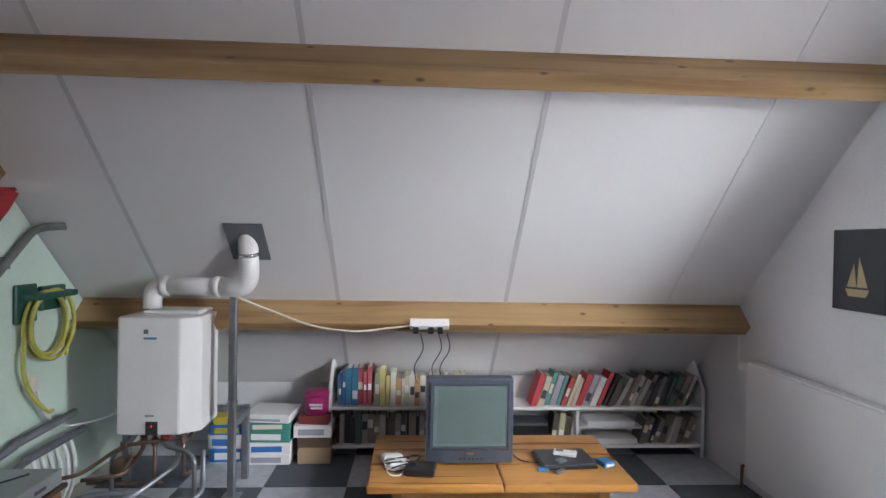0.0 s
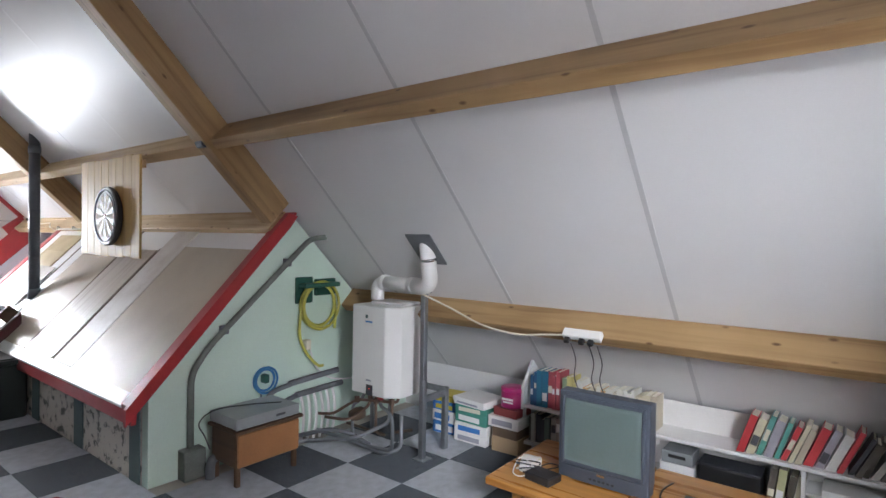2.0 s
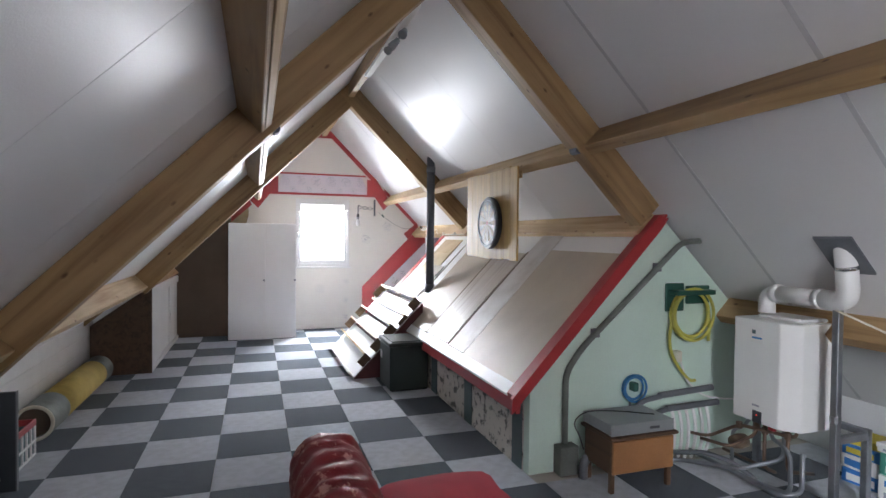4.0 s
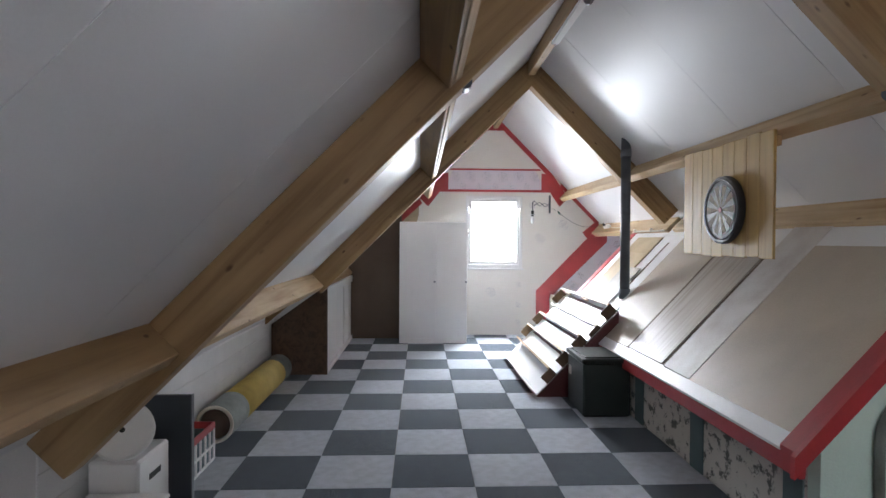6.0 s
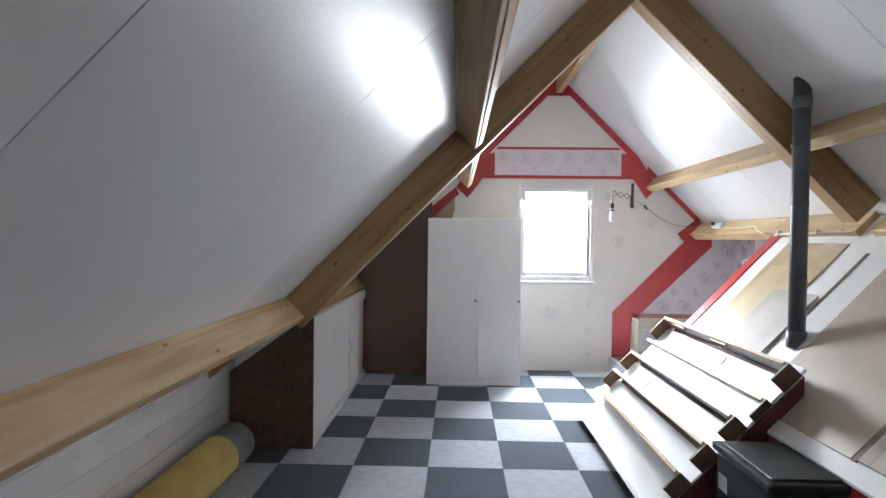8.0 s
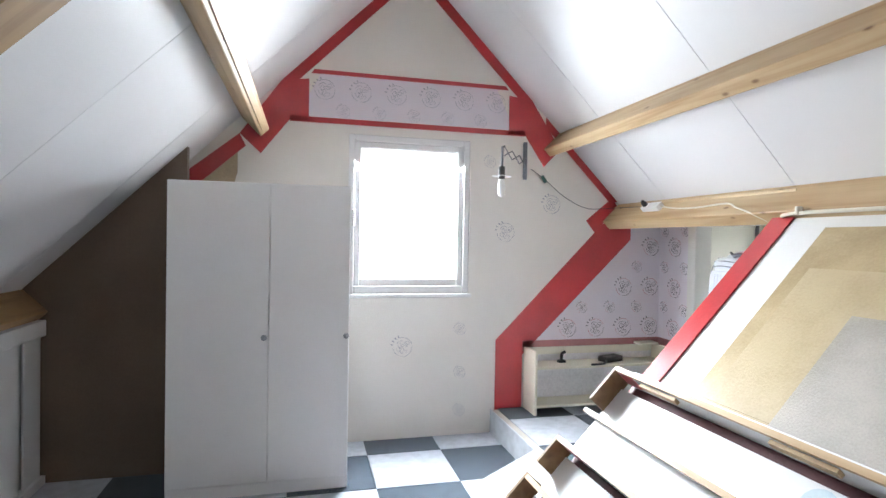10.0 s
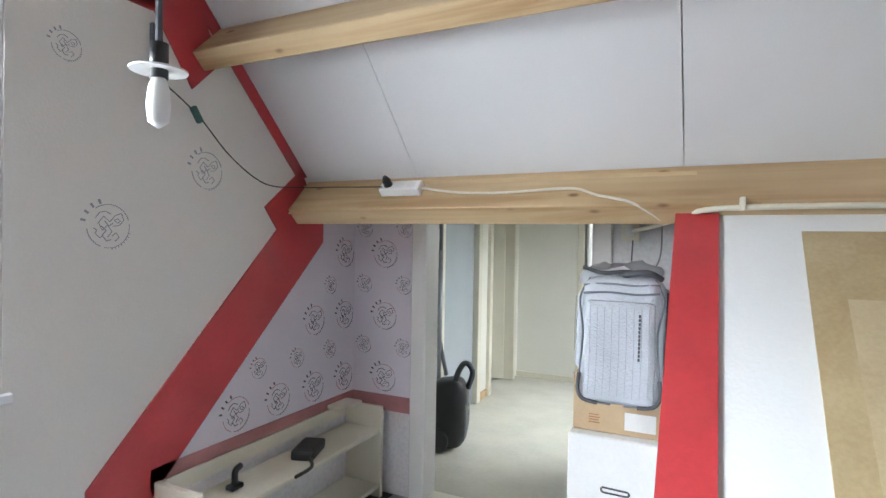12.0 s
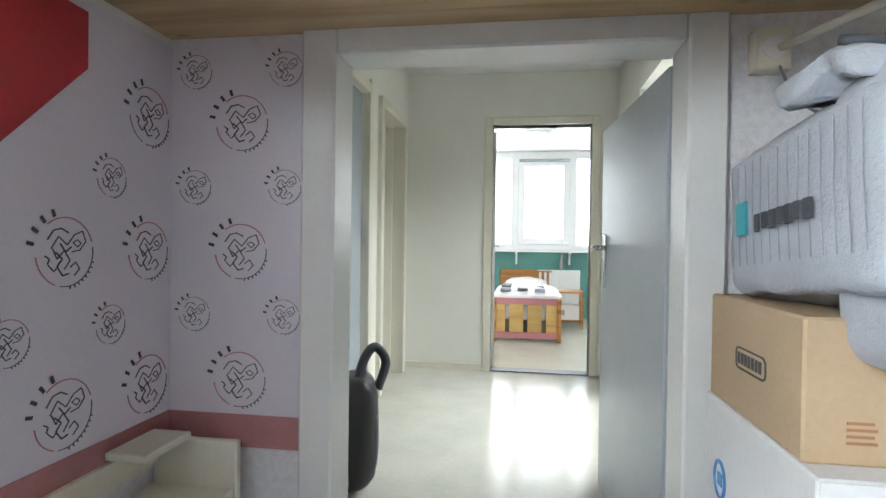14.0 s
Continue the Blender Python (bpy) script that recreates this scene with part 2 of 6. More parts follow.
INK = material("black_print", (0.06, 0.06, 0.07), 0.7, var=0.1)
REDINK = material("faded_red_print", (0.50, 0.20, 0.22), 0.7, var=0.1)
GREYINK = material("faded_grey_print", (0.36, 0.36, 0.42), 0.7, var=0.1)
GLASS = glass("window_glass")
PALEGLOW = glowing("pale_overcast_distance", (0.97, 1.0, 0.98), 1.9)
SKYGLOW = glowing("bright_overcast_distance", (0.95, 0.98, 1.0), 3.2)


# ---- building helpers ----
def part(name, bm, mat, parent=None, label="", smooth=False, m=None):
    me = bpy.data.meshes.new(name)
    bmesh.ops.recalc_face_normals(bm, faces=bm.faces)
    for f in bm.faces:
        f.smooth = smooth
    bm.to_mesh(me)
    bm.free()
    me.materials.append(mat)
    ob = new(name, me)
    if parent:
        ob.parent = parent
    if m is not None:
        ob.matrix_basis = m
    if label:
        ob["label"] = label
    return ob


def thing(name, label, category, place=(0, 0, 0), rz=0, group="", kind=""):
    e = new(name)
    e.matrix_basis = pose(*place, 0, 0, rz)
    return tagged(e, label, category, group, kind)


def box(x0, x1, y0, y1, z0, z1, bevel=0.0, seg=1, bm=None):
    own = bm is None
    bm = bm or bmesh.new()
    v = [bm.verts.new((x, y, z)) for x in (x0, x1) for y in (y0, y1) for z in (z0, z1)]
    for q in ((0, 1, 3, 2), (4, 6, 7, 5), (0, 4, 5, 1), (2, 3, 7, 6), (0, 2, 6, 4), (1, 5, 7, 3)):
        bm.faces.new([v[i] for i in q])
    if bevel and own:
        bmesh.ops.bevel(bm, geom=bm.edges[:], offset=bevel, segments=seg, affect="EDGES", profile=0.6)
    return bm


def prism(pts, a, b, axis="x", bevel=0.0, bm=None):
    """A polygon in the plane across the axis, drawn out along it. Order of the other two axes: x -> (y, z), y -> (x, z), z -> (x, y)."""
    own = bm is None
    bm = bm or bmesh.new()
    put = {"x": lambda p, t: (t, p[0], p[1]), "y": lambda p, t: (p[0], t, p[1]), "z": lambda p, t: (p[0], p[1], t)}[axis]
    lo, hi = [bm.verts.new(put(p, a)) for p in pts], [bm.verts.new(put(p, b)) for p in pts]
    bm.faces.new(lo)
    bm.faces.new(hi[::-1])
    k = len(pts)
    for i in range(k):
        bm.faces.new((lo[i], lo[(i + 1) % k], hi[(i + 1) % k], hi[i]))
    if bevel and own:
        bmesh.ops.bevel(bm, geom=bm.edges[:], offset=bevel, segments=1, affect="EDGES")
    return bm


def tube(pts, r, seg=8, bm=None, closed=False, caps=True):
    """A round bar or pipe along points."""
    bm = bm or bmesh.new()
    pts = [Vector(p) for p in pts]
    rings, k, up = [], len(pts), None
    for i, p in enumerate(pts):
        a = pts[(i - 1) % k] if closed or i else p
        b = pts[(i + 1) % k] if closed or i < k - 1 else p
        d = (b - a).normalized()
        if up is None:
            up = d.orthogonal().normalized()
        up = (up - d * up.dot(d)).normalized()
        side = d.cross(up)
        rings.append([bm.verts.new(p + (up * math.cos(w) + side * math.sin(w)) * r) for w in [2 * math.pi * j / seg for j in range(seg)]])
    for i in range(k if closed else k - 1):
        a, b = rings[i], rings[(i + 1) % k]
        for j in range(seg):
            bm.faces.new((a[j], a[(j + 1) % seg], b[(j + 1) % seg], b[j]))
    if caps and not closed:
        bm.faces.new(rings[0])
        bm.faces.new(rings[-1][::-1])
    return bm


def smooth_path(pts, n=6):
    """More points along a Catmull-Rom curve through the given ones."""
    pts = [Vector(p) for p in pts]
    out = []
    for i in range(len(pts) - 1):
        p0, p1, p2, p3 = pts[max(i - 1, 0)], pts[i], pts[i + 1], pts[min(i + 2, len(pts) - 1)]
        for j in range(n):
            t = j / n
            out.append(0.5 * ((2 * p1) + (p2 - p0) * t + (2 * p0 - 5 * p1 + 4 * p2 - p3) * t * t + (3 * p1 - p0 - 3 * p2 + p3) * t ** 3))
    return out + [pts[-1]]


def bent(pts, r=0.05, n=5):
    """A path of straight runs with rounded bends."""
    pts = [Vector(p) for p in pts]
    out = [pts[0]]
    for a, b, c in zip(pts, pts[1:], pts[2:]):
        s, e = b + (a - b).normalized() * min(r, (a - b).length / 2), b + (c - b).normalized() * min(r, (c - b).length / 2)
        for j in range(n + 1):
            t = j / n
            out.append(s * (1 - t) ** 2 + b * 2 * t * (1 - t) + e * t * t)
    return out + [pts[-1]]


def lathe(profile, seg=20, bm=None, at=(0, 0, 0)):
    bm = bm or bmesh.new()
    rings = [[bm.verts.new((at[0] + r * math.cos(2 * math.pi * j / seg), at[1] + r * math.sin(2 * math.pi * j / seg), at[2] + z)) for j in range(seg)] for r, z in profile]
    for a, b in zip(rings, rings[1:]):
        for j in range(seg):
            bm.faces.new((a[j], a[(j + 1) % seg], b[(j + 1) % seg], b[j]))
    if profile[0][0] > 1e-6:
        bm.faces.new(rings[0][::-1])
    if profile[-1][0] > 1e-6:
        bm.faces.new(rings[-1])
    bmesh.ops.remove_doubles(bm, verts=bm.verts[:], dist=1e-6)
    return bm


def sheet_between(a, b, normal, width, thick, mat, name, parent=None, bevel=0.003):
    """A straight timber from a to b whose face is square to the normal, its grain along it."""
    a, b, n = Vector(a), Vector(b), Vector(normal).normalized()
    d = (b - a).normalized()
    s = n.cross(d).normalized()
    m = Matrix((d, s, n)).transposed().to_4x4()
    m.translation = a
    return part(name, box(0, (b - a).length, -width / 2, width / 2, 0, thick, bevel), mat, parent, m=m)


# ---- the large structure ----
GX, EX = -8.76, 1.50                      # inner faces of the two gables
RY, RZ = 1.075, 3.405                     # ridge line
KN, KS = 4.05, -1.72                      # knee walls
HF = 0.175                                # floor level of the alcove and landing
MX, DY = -7.15, 3.12                      # end of the boarded box, wall with the low door


def zn(y):
    return RZ + RY - y


def zs(y):
    return RZ - RY + y


def roof_sheet(name, label, side, spans):
    """A boarded slope: boards between open joints over a backing, one mesh."""
    bm = bmesh.new()
    f = zn if side > 0 else zs
    t = 0.02
    for x0, x1, y0, y1 in spans:
        prism([(y0, f(y0) + t), (y1, f(y1) + t), (y1, f(y1) + t + 0.14), (y0, f(y0) + t + 0.14)], x0, x1, bm=bm)
        j = [x0] + [x for x in JOINTS if x0 + 0.02 < x < x1 - 0.02] + [x1]
        for a, b in zip(j, j[1:]):
            prism([(y0, f(y0)), (y1, f(y1)), (y1, f(y1) + t), (y0, f(y0) + t)], a + 0.0019, b - 0.0019, bm=bm)
    return tagged(part(name, bm, LAMINATE), label, "ceiling", kind="structure")


JOINTS = [-8.18, -7.15, -6.14, -5.14, -4.13, -3.13, -2.12, -1.08, -0.03, 1.01]
roof_sheet("ceiling_north", "white boarded roof slope with thin open joints", 1,
           [(GX - 0.05, EX + 0.05, RY, 2.80), (MX + 0.04, EX + 0.05, 2.80, KN + 0.05)])
roof_sheet("ceiling_south", "white boarded roof slope with thin open joints", -1,
           [(GX - 0.05, EX + 0.05, KS - 0.05, RY)])

tagged(part("subfloor", box(GX - 0.1, EX + 0.1, KS - 0.1, KN + 0.1, -0.12, -0.008), GREYBOARD), "bare chipboard under the carpet tiles", "floor", kind="structure")
tagged(part("wall_south", box(GX, EX, KS - 0.1, KS, 0, zs(KS) + 0.02), PAPERW), "low white planked knee wall under the eaves", "wall", kind="structure")
wall_n = tagged(part("wall_north", box(MX, EX, KN, KN + 0.1, 0, zn(KN) + 0.02), PAINTED_BRICK), "low white knee wall under the eaves", "wall", kind="structure")
bm = bmesh.new()
prism([(KS - 0.1, -0.1), (0.62, -0.1), (0.62, zs(0.62) + 0.1), (KS - 0.1, zs(KS) + 0.1)], EX, EX + 0.15, bm=bm)
prism([(0.62, -0.1), (1.505, -0.1), (1.505, 1.045), (0.62, 1.045)], EX, EX + 0.15, bm=bm)
prism([(0.62, 2.165), (1.505, 2.165), (1.505, zn(1.505) + 0.1), (RY, RZ + 0.1), (0.62, zs(0.62) + 0.1)], EX, EX + 0.15, bm=bm)
prism([(1.505, -0.1), (KN + 0.1, -0.1), (KN + 0.1, zn(KN) + 0.1), (1.505, zn(1.505) + 0.1)], EX, EX + 0.15, bm=bm)
wall_e = tagged(part("wall_east", bm, PAINTED_BRICK), "white painted gable wall with faint courses", "wall", kind="structure")
win3 = tagged(new("window_3"), "plain white framed gable window", "window", kind="structure")
for nm, (a, b, c, d) in {"frame_left": (0.62, 0.684, 1.045, 2.165), "frame_right": (1.441, 1.505, 1.045, 2.165), "frame_top": (0.684, 1.441, 2.10, 2.165), "frame_bottom": (0.684, 1.441, 1.045, 1.11)}.items():
    part(nm, box(EX + 0.03, EX + 0.09, a, b, c, d, 0.006), WHITE, win3)
p3 = part("pane", box(EX + 0.055, EX + 0.062, 0.684, 1.441, 1.11, 2.10), GLASS, win3)
p3.visible_shadow = False

# west gable with its window opening: pieces round the hole
WY0, WY1, WZ0, WZ1 = 0.62, 1.505, 1.045, 2.165
bm = bmesh.new()
g0, g1 = GX - 0.30, GX
prism([(KS - 0.1, -0.1), (WY0, -0.1), (WY0, zs(WY0) + 0.1), (KS - 0.1, zs(KS) + 0.1)], g0, g1, bm=bm)
prism([(WY0, -0.1), (WY1, -0.1), (WY1, WZ0), (WY0, WZ0)], g0, g1, bm=bm)
prism([(WY0, WZ1), (WY1, WZ1), (WY1, zn(WY1) + 0.1), (RY, RZ + 0.1), (WY0, zs(WY0) + 0.1)], g0, g1, bm=bm)
prism([(WY1, -0.1), (DY + 0.1, -0.1), (DY + 0.1, 1.75), (2.75, zn(2.75) + 0.1), (WY1, zn(WY1) + 0.1)], g0, g1, bm=bm)
wall_w = tagged(part("wall_west", bm, PAPER), "cream papered gable wall with red painted borders", "wall", kind="structure")


def flat(pts, x, mat, name, parent, th=0.004):
    return part(name, prism(pts, x, x + th), mat, parent)


# lilac paper areas on the gable
flat([(0.34, 2.26), (1.80, 2.26), (1.80, 2.36), (1.70, 2.56), (0.42, 2.56), (0.34, 2.40)], GX, LILAC, "wallpaper_band", wall_w, 0.003)
flat([(1.86, 0.66), (DY, 0.66), (DY, 1.60), (2.72, 1.60)], GX, LILAC, "wallpaper_field", wall_w, 0.003)
flat([(1.95, HF), (DY, HF), (DY, 0.60), (1.95, 0.60)], GX, SPECKLE, "wallpaper_dado", wall_w, 0.003)
flat([(1.94, 0.60), (DY, 0.60), (DY, 0.68), (1.94, 0.68)], GX, DADO, "border", wall_w, 0.006)
# red painted borders
R0 = GX
for name, pts in {
    "red_post": [(1.726, HF - 0.02), (1.94, HF - 0.02), (1.94, 0.575), (1.726, 0.69)],
    "red_brace": [(1.726, 0.69), (1.94, 0.575), (2.845, 1.46), (2.845, 1.575), (2.60, 1.585)],
    "red_slope_low": [(2.10, zn(2.10)), (2.10, zn(2.10) - 0.075), (2.66, zn(2.66) - 0.075), (2.72, zn(2.72))],
    "red_slope_north": [(RY, RZ), (RY, RZ - 0.225), (1.20, RZ - 0.225), (1.91, zn(1.91) - 0.10), (1.98, zn(1.98))],
    "red_slope_south": [(RY, RZ), (RY, RZ - 0.225), (0.95, RZ - 0.225), (0.24, zs(0.24) - 0.10), (0.17, zs(0.17))],
    "red_gusset_north": [(1.80, 2.52), (1.80, 2.235), (1.93, 2.235), (2.088, 2.005), (2.22, 2.14), (1.98, zn(1.98))],
    "red_gusset_south": [(0.345, 2.52), (0.345, 2.235), (0.22, 2.235), (0.035, 1.995), (-0.10, 2.12), (0.165, zs(0.165))],
    "red_notch_low": [(2.68, 1.79), (2.454, 1.605), (2.53, 1.512), (2.72, 1.72)],
    "red_slope_south_low": [(-0.10, 2.12), (-0.06, 2.04), (-0.62, 1.53), (-0.72, zs(-0.72))],
    "red_strip_upper": [(0.36, 2.56), (1.79, 2.56), (1.77, 2.588), (0.38, 2.588)],
    "red_strip_lower": [(0.22, 2.225), (1.93, 2.225), (1.93, 2.262), (0.22, 2.262)],
}.items():
    flat(pts, R0, RED, name, wall_w, 0.0075 if "strip" in name or "gusset" in name else 0.006)

flat([(-0.11, 2.02), (-0.11, 1.86), (-0.15, 1.72), (-0.13, 1.55), (-0.72, 1.50), (-0.66, zs(-0.66) - 0.10)], GX, TORN, "bare_patch", wall_w, 0.002)

# window in the gable
win = tagged(new("window_1"), "white framed gable window with bright overcast sky", "window", kind="structure")
WXF = GX - 0.035
FW, SW = 0.045, 0.042
for nm, g, w, x0, x1 in (("frame", 0.0, FW, WXF - 0.05, WXF + 0.03), ("sash", FW, SW, WXF - 0.045, WXF + 0.014)):
    a, b, c, d = WY0 + g, WY1 - g, WZ0 + g * 1.2, WZ1 - g
    for side, (y0, y1, z0, z1) in {"left": (a, a + w, c, d), "right": (b - w, b, c, d), "top": (a + w, b - w, d - w, d), "bottom": (a + w, b - w, c, c + w * 1.2)}.items():
        part(nm + "_" + side, box(x0, x1, y0, y1, z0, z1, 0.005), WHITE, win)
WE = FW + SW
pane = part("pane", box(WXF - 0.02, WXF - 0.012, WY0 + WE, WY1 - WE, WZ0 + WE * 1.2, WZ1 - WE), GLASS, win)
pane.visible_shadow = False
part("window_sill", box(GX + 0.001, GX + 0.02, WY0 - 0.02, WY1 + 0.02, WZ0 - 0.03, WZ0 - 0.002, 0.004), WHITE, win)
part("window_handle", box(WXF + 0.03, WXF + 0.055, WY0 + 0.03, WY0 + 0.05, 1.52, 1.64, 0.004), CHROME, win)
tagged(part("backdrop", box(-60, -59.9, -40, 44, -10, 45), SKYGLOW), "bright white overcast distance", "sky", kind="structure")

# box over the lower stair: mint end wall, papered front, sloping lid
PA, PB = 0.55, 1.05


def zp(y):
    return PA + PB * (y - 1.66)


GWX = -2.62
tagged(part("wall_green", prism([(1.70, 0), (1.70, 0.56), (2.745, 1.69), (KN, zn(KN)), (KN, 0)], GWX - 0.08, GWX), MINT), "pale mint green partition wall of the stair box", "wall", kind="structure")
front = tagged(part("wall_box_front", box(-7.10, GWX - 0.08, 1.70, 1.76, 0, 0.56), FLORAL), "low front wall with faded floral paper", "wall", kind="structure")
for x0, x1 in ((-2.86, -2.72), (-3.78, -3.62), (-4.70, -4.54)):
    part("strip", box(x0, x1, 1.692, 1.70, 0, 0.54), SLATE, front)
lid = tagged(part("box_lid", prism([(1.62, zp(1.62)), (2.80, zp(2.80)), (2.80, zp(2.80) - 0.05), (1.62, zp(1.62) - 0.05)], MX + 0.02, GWX - 0.02), WHITE), "white sloping lid over the stair box", "panel", kind="structure")
wall_bw = tagged(part("wall_box_west", prism([(1.72, 0), (1.72, 0.56), (2.76, 1.65), (DY, 1.60), (DY, 0)], MX + 0.02, MX + 0.10), WHITE), "white end wall of the stair box", "wall", kind="structure")


def lid_sheet(name, x0, x1, y0, y1, lift, mat, parent=lid, th=0.006):
    return part(name, prism([(y0, zp(y0) + lift), (y1, zp(y1) + lift), (y1, zp(y1) + lift + th), (y0, zp(y0) + lift + th)], x0, x1), mat, parent)


lid_sheet("red_edge", MX, MX + 0.108, 1.62, 2.66, 0.001, RED, th=0.012)
lid_sheet("worn_sheet", -6.83, -6.15, 1.86, 2.57, 0.002, GOLDBOARD, th=0.01)
lid_sheet("rubbed_patch", -6.75, -6.17, 1.90, 2.40, 0.0125, RUBBED, th=0.0015)
lid_sheet("grey_sheet", -6.43, -5.95, 1.86, 2.24, 0.016, GREYBOARD, th=0.01)
lid_sheet("slot_strip", -5.93, -5.90, 2.05, 2.52, 0.001, HARDBOARD, th=0.004)
lid_sheet("plywood_sheet", -5.66, -4.83, 1.67, 2.72, 0.002, PLYWOOD, th=0.012)
lid_sheet("joint_strip", -4.828, -4.797, 1.67, 2.72, 0.002, HARDBOARD, th=0.008)
# a plank laid down the slope, its grain running with it
pk = part("streaked_plank", box(0, 1.14, -0.31, 0.31, 0, 0.012, 0.002), STREAKED, lid)
pd, pn = Vector((0, 1, PB)).normalized(), Vector((0, -PB, 1)).normalized()
pk.matrix_basis = Matrix((pd, pn.cross(pd), pn)).transposed().to_4x4()
pk.matrix_basis.translation = Vector((-4.48, 1.68, zp(1.68))) + pn * 0.002
lid_sheet("joint_strip", -4.165, -4.14, 1.68, 2.48, 0.002, HARDBOARD, th=0.007)
lid_sheet("pale_sheet", -4.13, -3.76, 1.67, 2.68, 0.004, PALEBOARD, th=0.01)
lid_sheet("plywood_sheet", -3.75, -2.76, 1.66, 2.50, 0.002, PLYWOOD, th=0.012)
lid_sheet("red_edge", GWX - 0.13, GWX + 0.02, 1.60, 2.76, 0.016, RED, th=0.02)
part("red_front_edge", prism([(1.60, zp(1.60) - 0.075), (1.63, zp(1.60) - 0.075), (1.64, zp(1.64) + 0.006), (1.61, zp(1.61) + 0.006)], -5.4, GWX), RED, lid)
part("white_front_edge", prism([(1.60, zp(1.60) + 0.008), (1.66, zp(1.66) + 0.008), (1.66, zp(1.66) + 0.022), (1.60, zp(1.60) + 0.022)], -5.4, GWX - 0.13), WHITE, lid)
part("red_side", prism([(1.66, zp(1.66) - 0.03), (2.66, zp(2.66) - 0.03), (2.66, zp(2.66) + 0.013), (1.62, zp(1.62) + 0.013)], MX - 0.018, MX), RED, lid)
part("red_verge", prism([(1.56, 0.42), (2.70, 1.62), (2.76, 1.70), (2.68, 1.72), (1.56, 0.52)], GWX, GWX + 0.03), RED, lid)

# alcove and landing
tagged(part("platform", box(GX, MX + 0.02, 1.70, DY + 0.10, -0.008, HF - 0.008), GREYBOARD), "carpeted step up to the alcove", "step", kind="structure")
D0, D1, DT = -8.32, -7.52, 1.565
bm = box(GX, D0 - 0.08, DY, DY + 0.1, HF, 1.62)
box(D1 + 0.08, MX + 0.05, DY, DY + 0.1, HF, 1.62, bm=bm)
wall_door = tagged(part("wall_alcove", bm, SPECKLE), "speckled papered wall beside the low door", "wall", kind="structure")
part("wallpaper_field", box(GX + 0.004, D0 - 0.085, DY - 0.003, DY, 0.68, 1.60), LILAC, wall_door)
part("border", box(GX + 0.004, D0 - 0.085, DY - 0.006, DY, 0.60, 0.68), DADO, wall_door)
tagged(part("ceiling_alcove", box(GX - 0.05, MX + 0.04, 2.70, DY + 0.1, 1.62, 1.72), PALE_PINE), "bare boarding above the low door", "ceiling", kind="structure")
door = tagged(new("door_1"), "grey open door in a white gloss frame", "door", kind="structure")
part("jamb_left", box(D0 - 0.085, D0, DY - 0.02, DY + 0.12, HF, DT + 0.07, 0.006), GLOSSWHITE, door)
part("jamb_right", box(D1, D1 + 0.085, DY - 0.02, DY + 0.12, HF, DT + 0.07, 0.006), GLOSSWHITE, door)
part("head", box(D0, D1, DY - 0.02, DY + 0.12, DT, DT + 0.07, 0.006), GLOSSWHITE, door)
part("threshold", box(D0, D1, DY - 0.01, DY + 0.11, HF - 0.004, HF + 0.012, 0.003), CREAM, door)
leaf = part("leaf", box(0, 0.04, 0, 0.78, 0.01, DT - HF - 0.01, 0.004), DOORGREY, door, m=pose(D1 - 0.005, DY + 0.13, HF, 0, 0, 3.5))
part("handle_plate", box(-0.006, 0, 0.69, 0.725, 0.78, 0.98, 0.002), CHROME, leaf)
part("lever", tube(bent([(-0.005, 0.705, 0.93), (-0.05, 0.705, 0.93), (-0.05, 0.60, 0.93)], 0.02), 0.009), CHROME, leaf, smooth=True)

LX0, LX1, LY1, LZ = -8.75, -7.22, 5.89, 2.37
tagged(part("floor_landing", box(LX0 - 1.2, -5.9, DY + 0.1, 9.1, HF - 0.06, HF), VINYL), "shiny cream vinyl floor of the landing", "floor", kind="structure")
tagged(part("ceiling_landing", box(LX0 - 1.2, -5.9, DY + 0.1, LY1, LZ, LZ + 0.1), PAPERW), "white landing ceiling", "ceiling", kind="structure")
tagged(part("wall_over_door", box(GX - 0.2, MX + 0.1, DY + 0.11, DY + 0.2, DT + 0.07, LZ), WALLCREAM), "cream wall over the low door", "wall", kind="structure")
bm = box(LX1, LX1 + 0.1, DY + 0.2, 4.35, HF, LZ)
box(LX1, LX1 + 0.1, 5.15, LY1, HF, LZ, bm=bm)
box(LX1, LX1 + 0.1, 4.35, 5.15, 2.02, LZ, bm=bm)
tagged(part("wall_landing_east", bm, WALLCREAM), "cream landing wall with a doorway", "wall", kind="structure")
tagged(part("wall_stairhead", box(-6.0, -5.9, DY + 0.1, LY1, HF, LZ), WALLCREAM), "plain cream wall", "wall", kind="structure")
bm = box(LX0 - 0.1, LX0, DY + 0.2, 4.10, HF, LZ)
box(LX0 - 0.1, LX0, 4.85, 5.05, HF, LZ, bm=bm)
box(LX0 - 0.1, LX0, 5.75, LY1, HF, LZ, bm=bm)
box(LX0 - 0.1, LX0, 4.10, 4.85, 2.0, LZ, bm=bm)
box(LX0 - 0.1, LX0, 5.05, 5.75, 2.0, LZ, bm=bm)
tagged(part("wall_landing_west", bm, WALLCREAM), "cream landing wall with two doorways", "wall", kind="structure")
tagged(part("wall_back_room", box(LX0 - 1.2, LX0 - 1.1, DY + 0.1, LY1, HF, LZ), WALLCREAM), "plain cream wall", "wall", kind="structure")
tagged(part("wall_back_room_south", box(LX0 - 1.2, LX0 - 0.1, DY, DY + 0.1, HF, LZ), WALLCREAM), "plain cream wall", "wall", kind="structure")
door2 = tagged(new("door_2"), "grey closed door in the cream landing wall", "door", kind="structure")
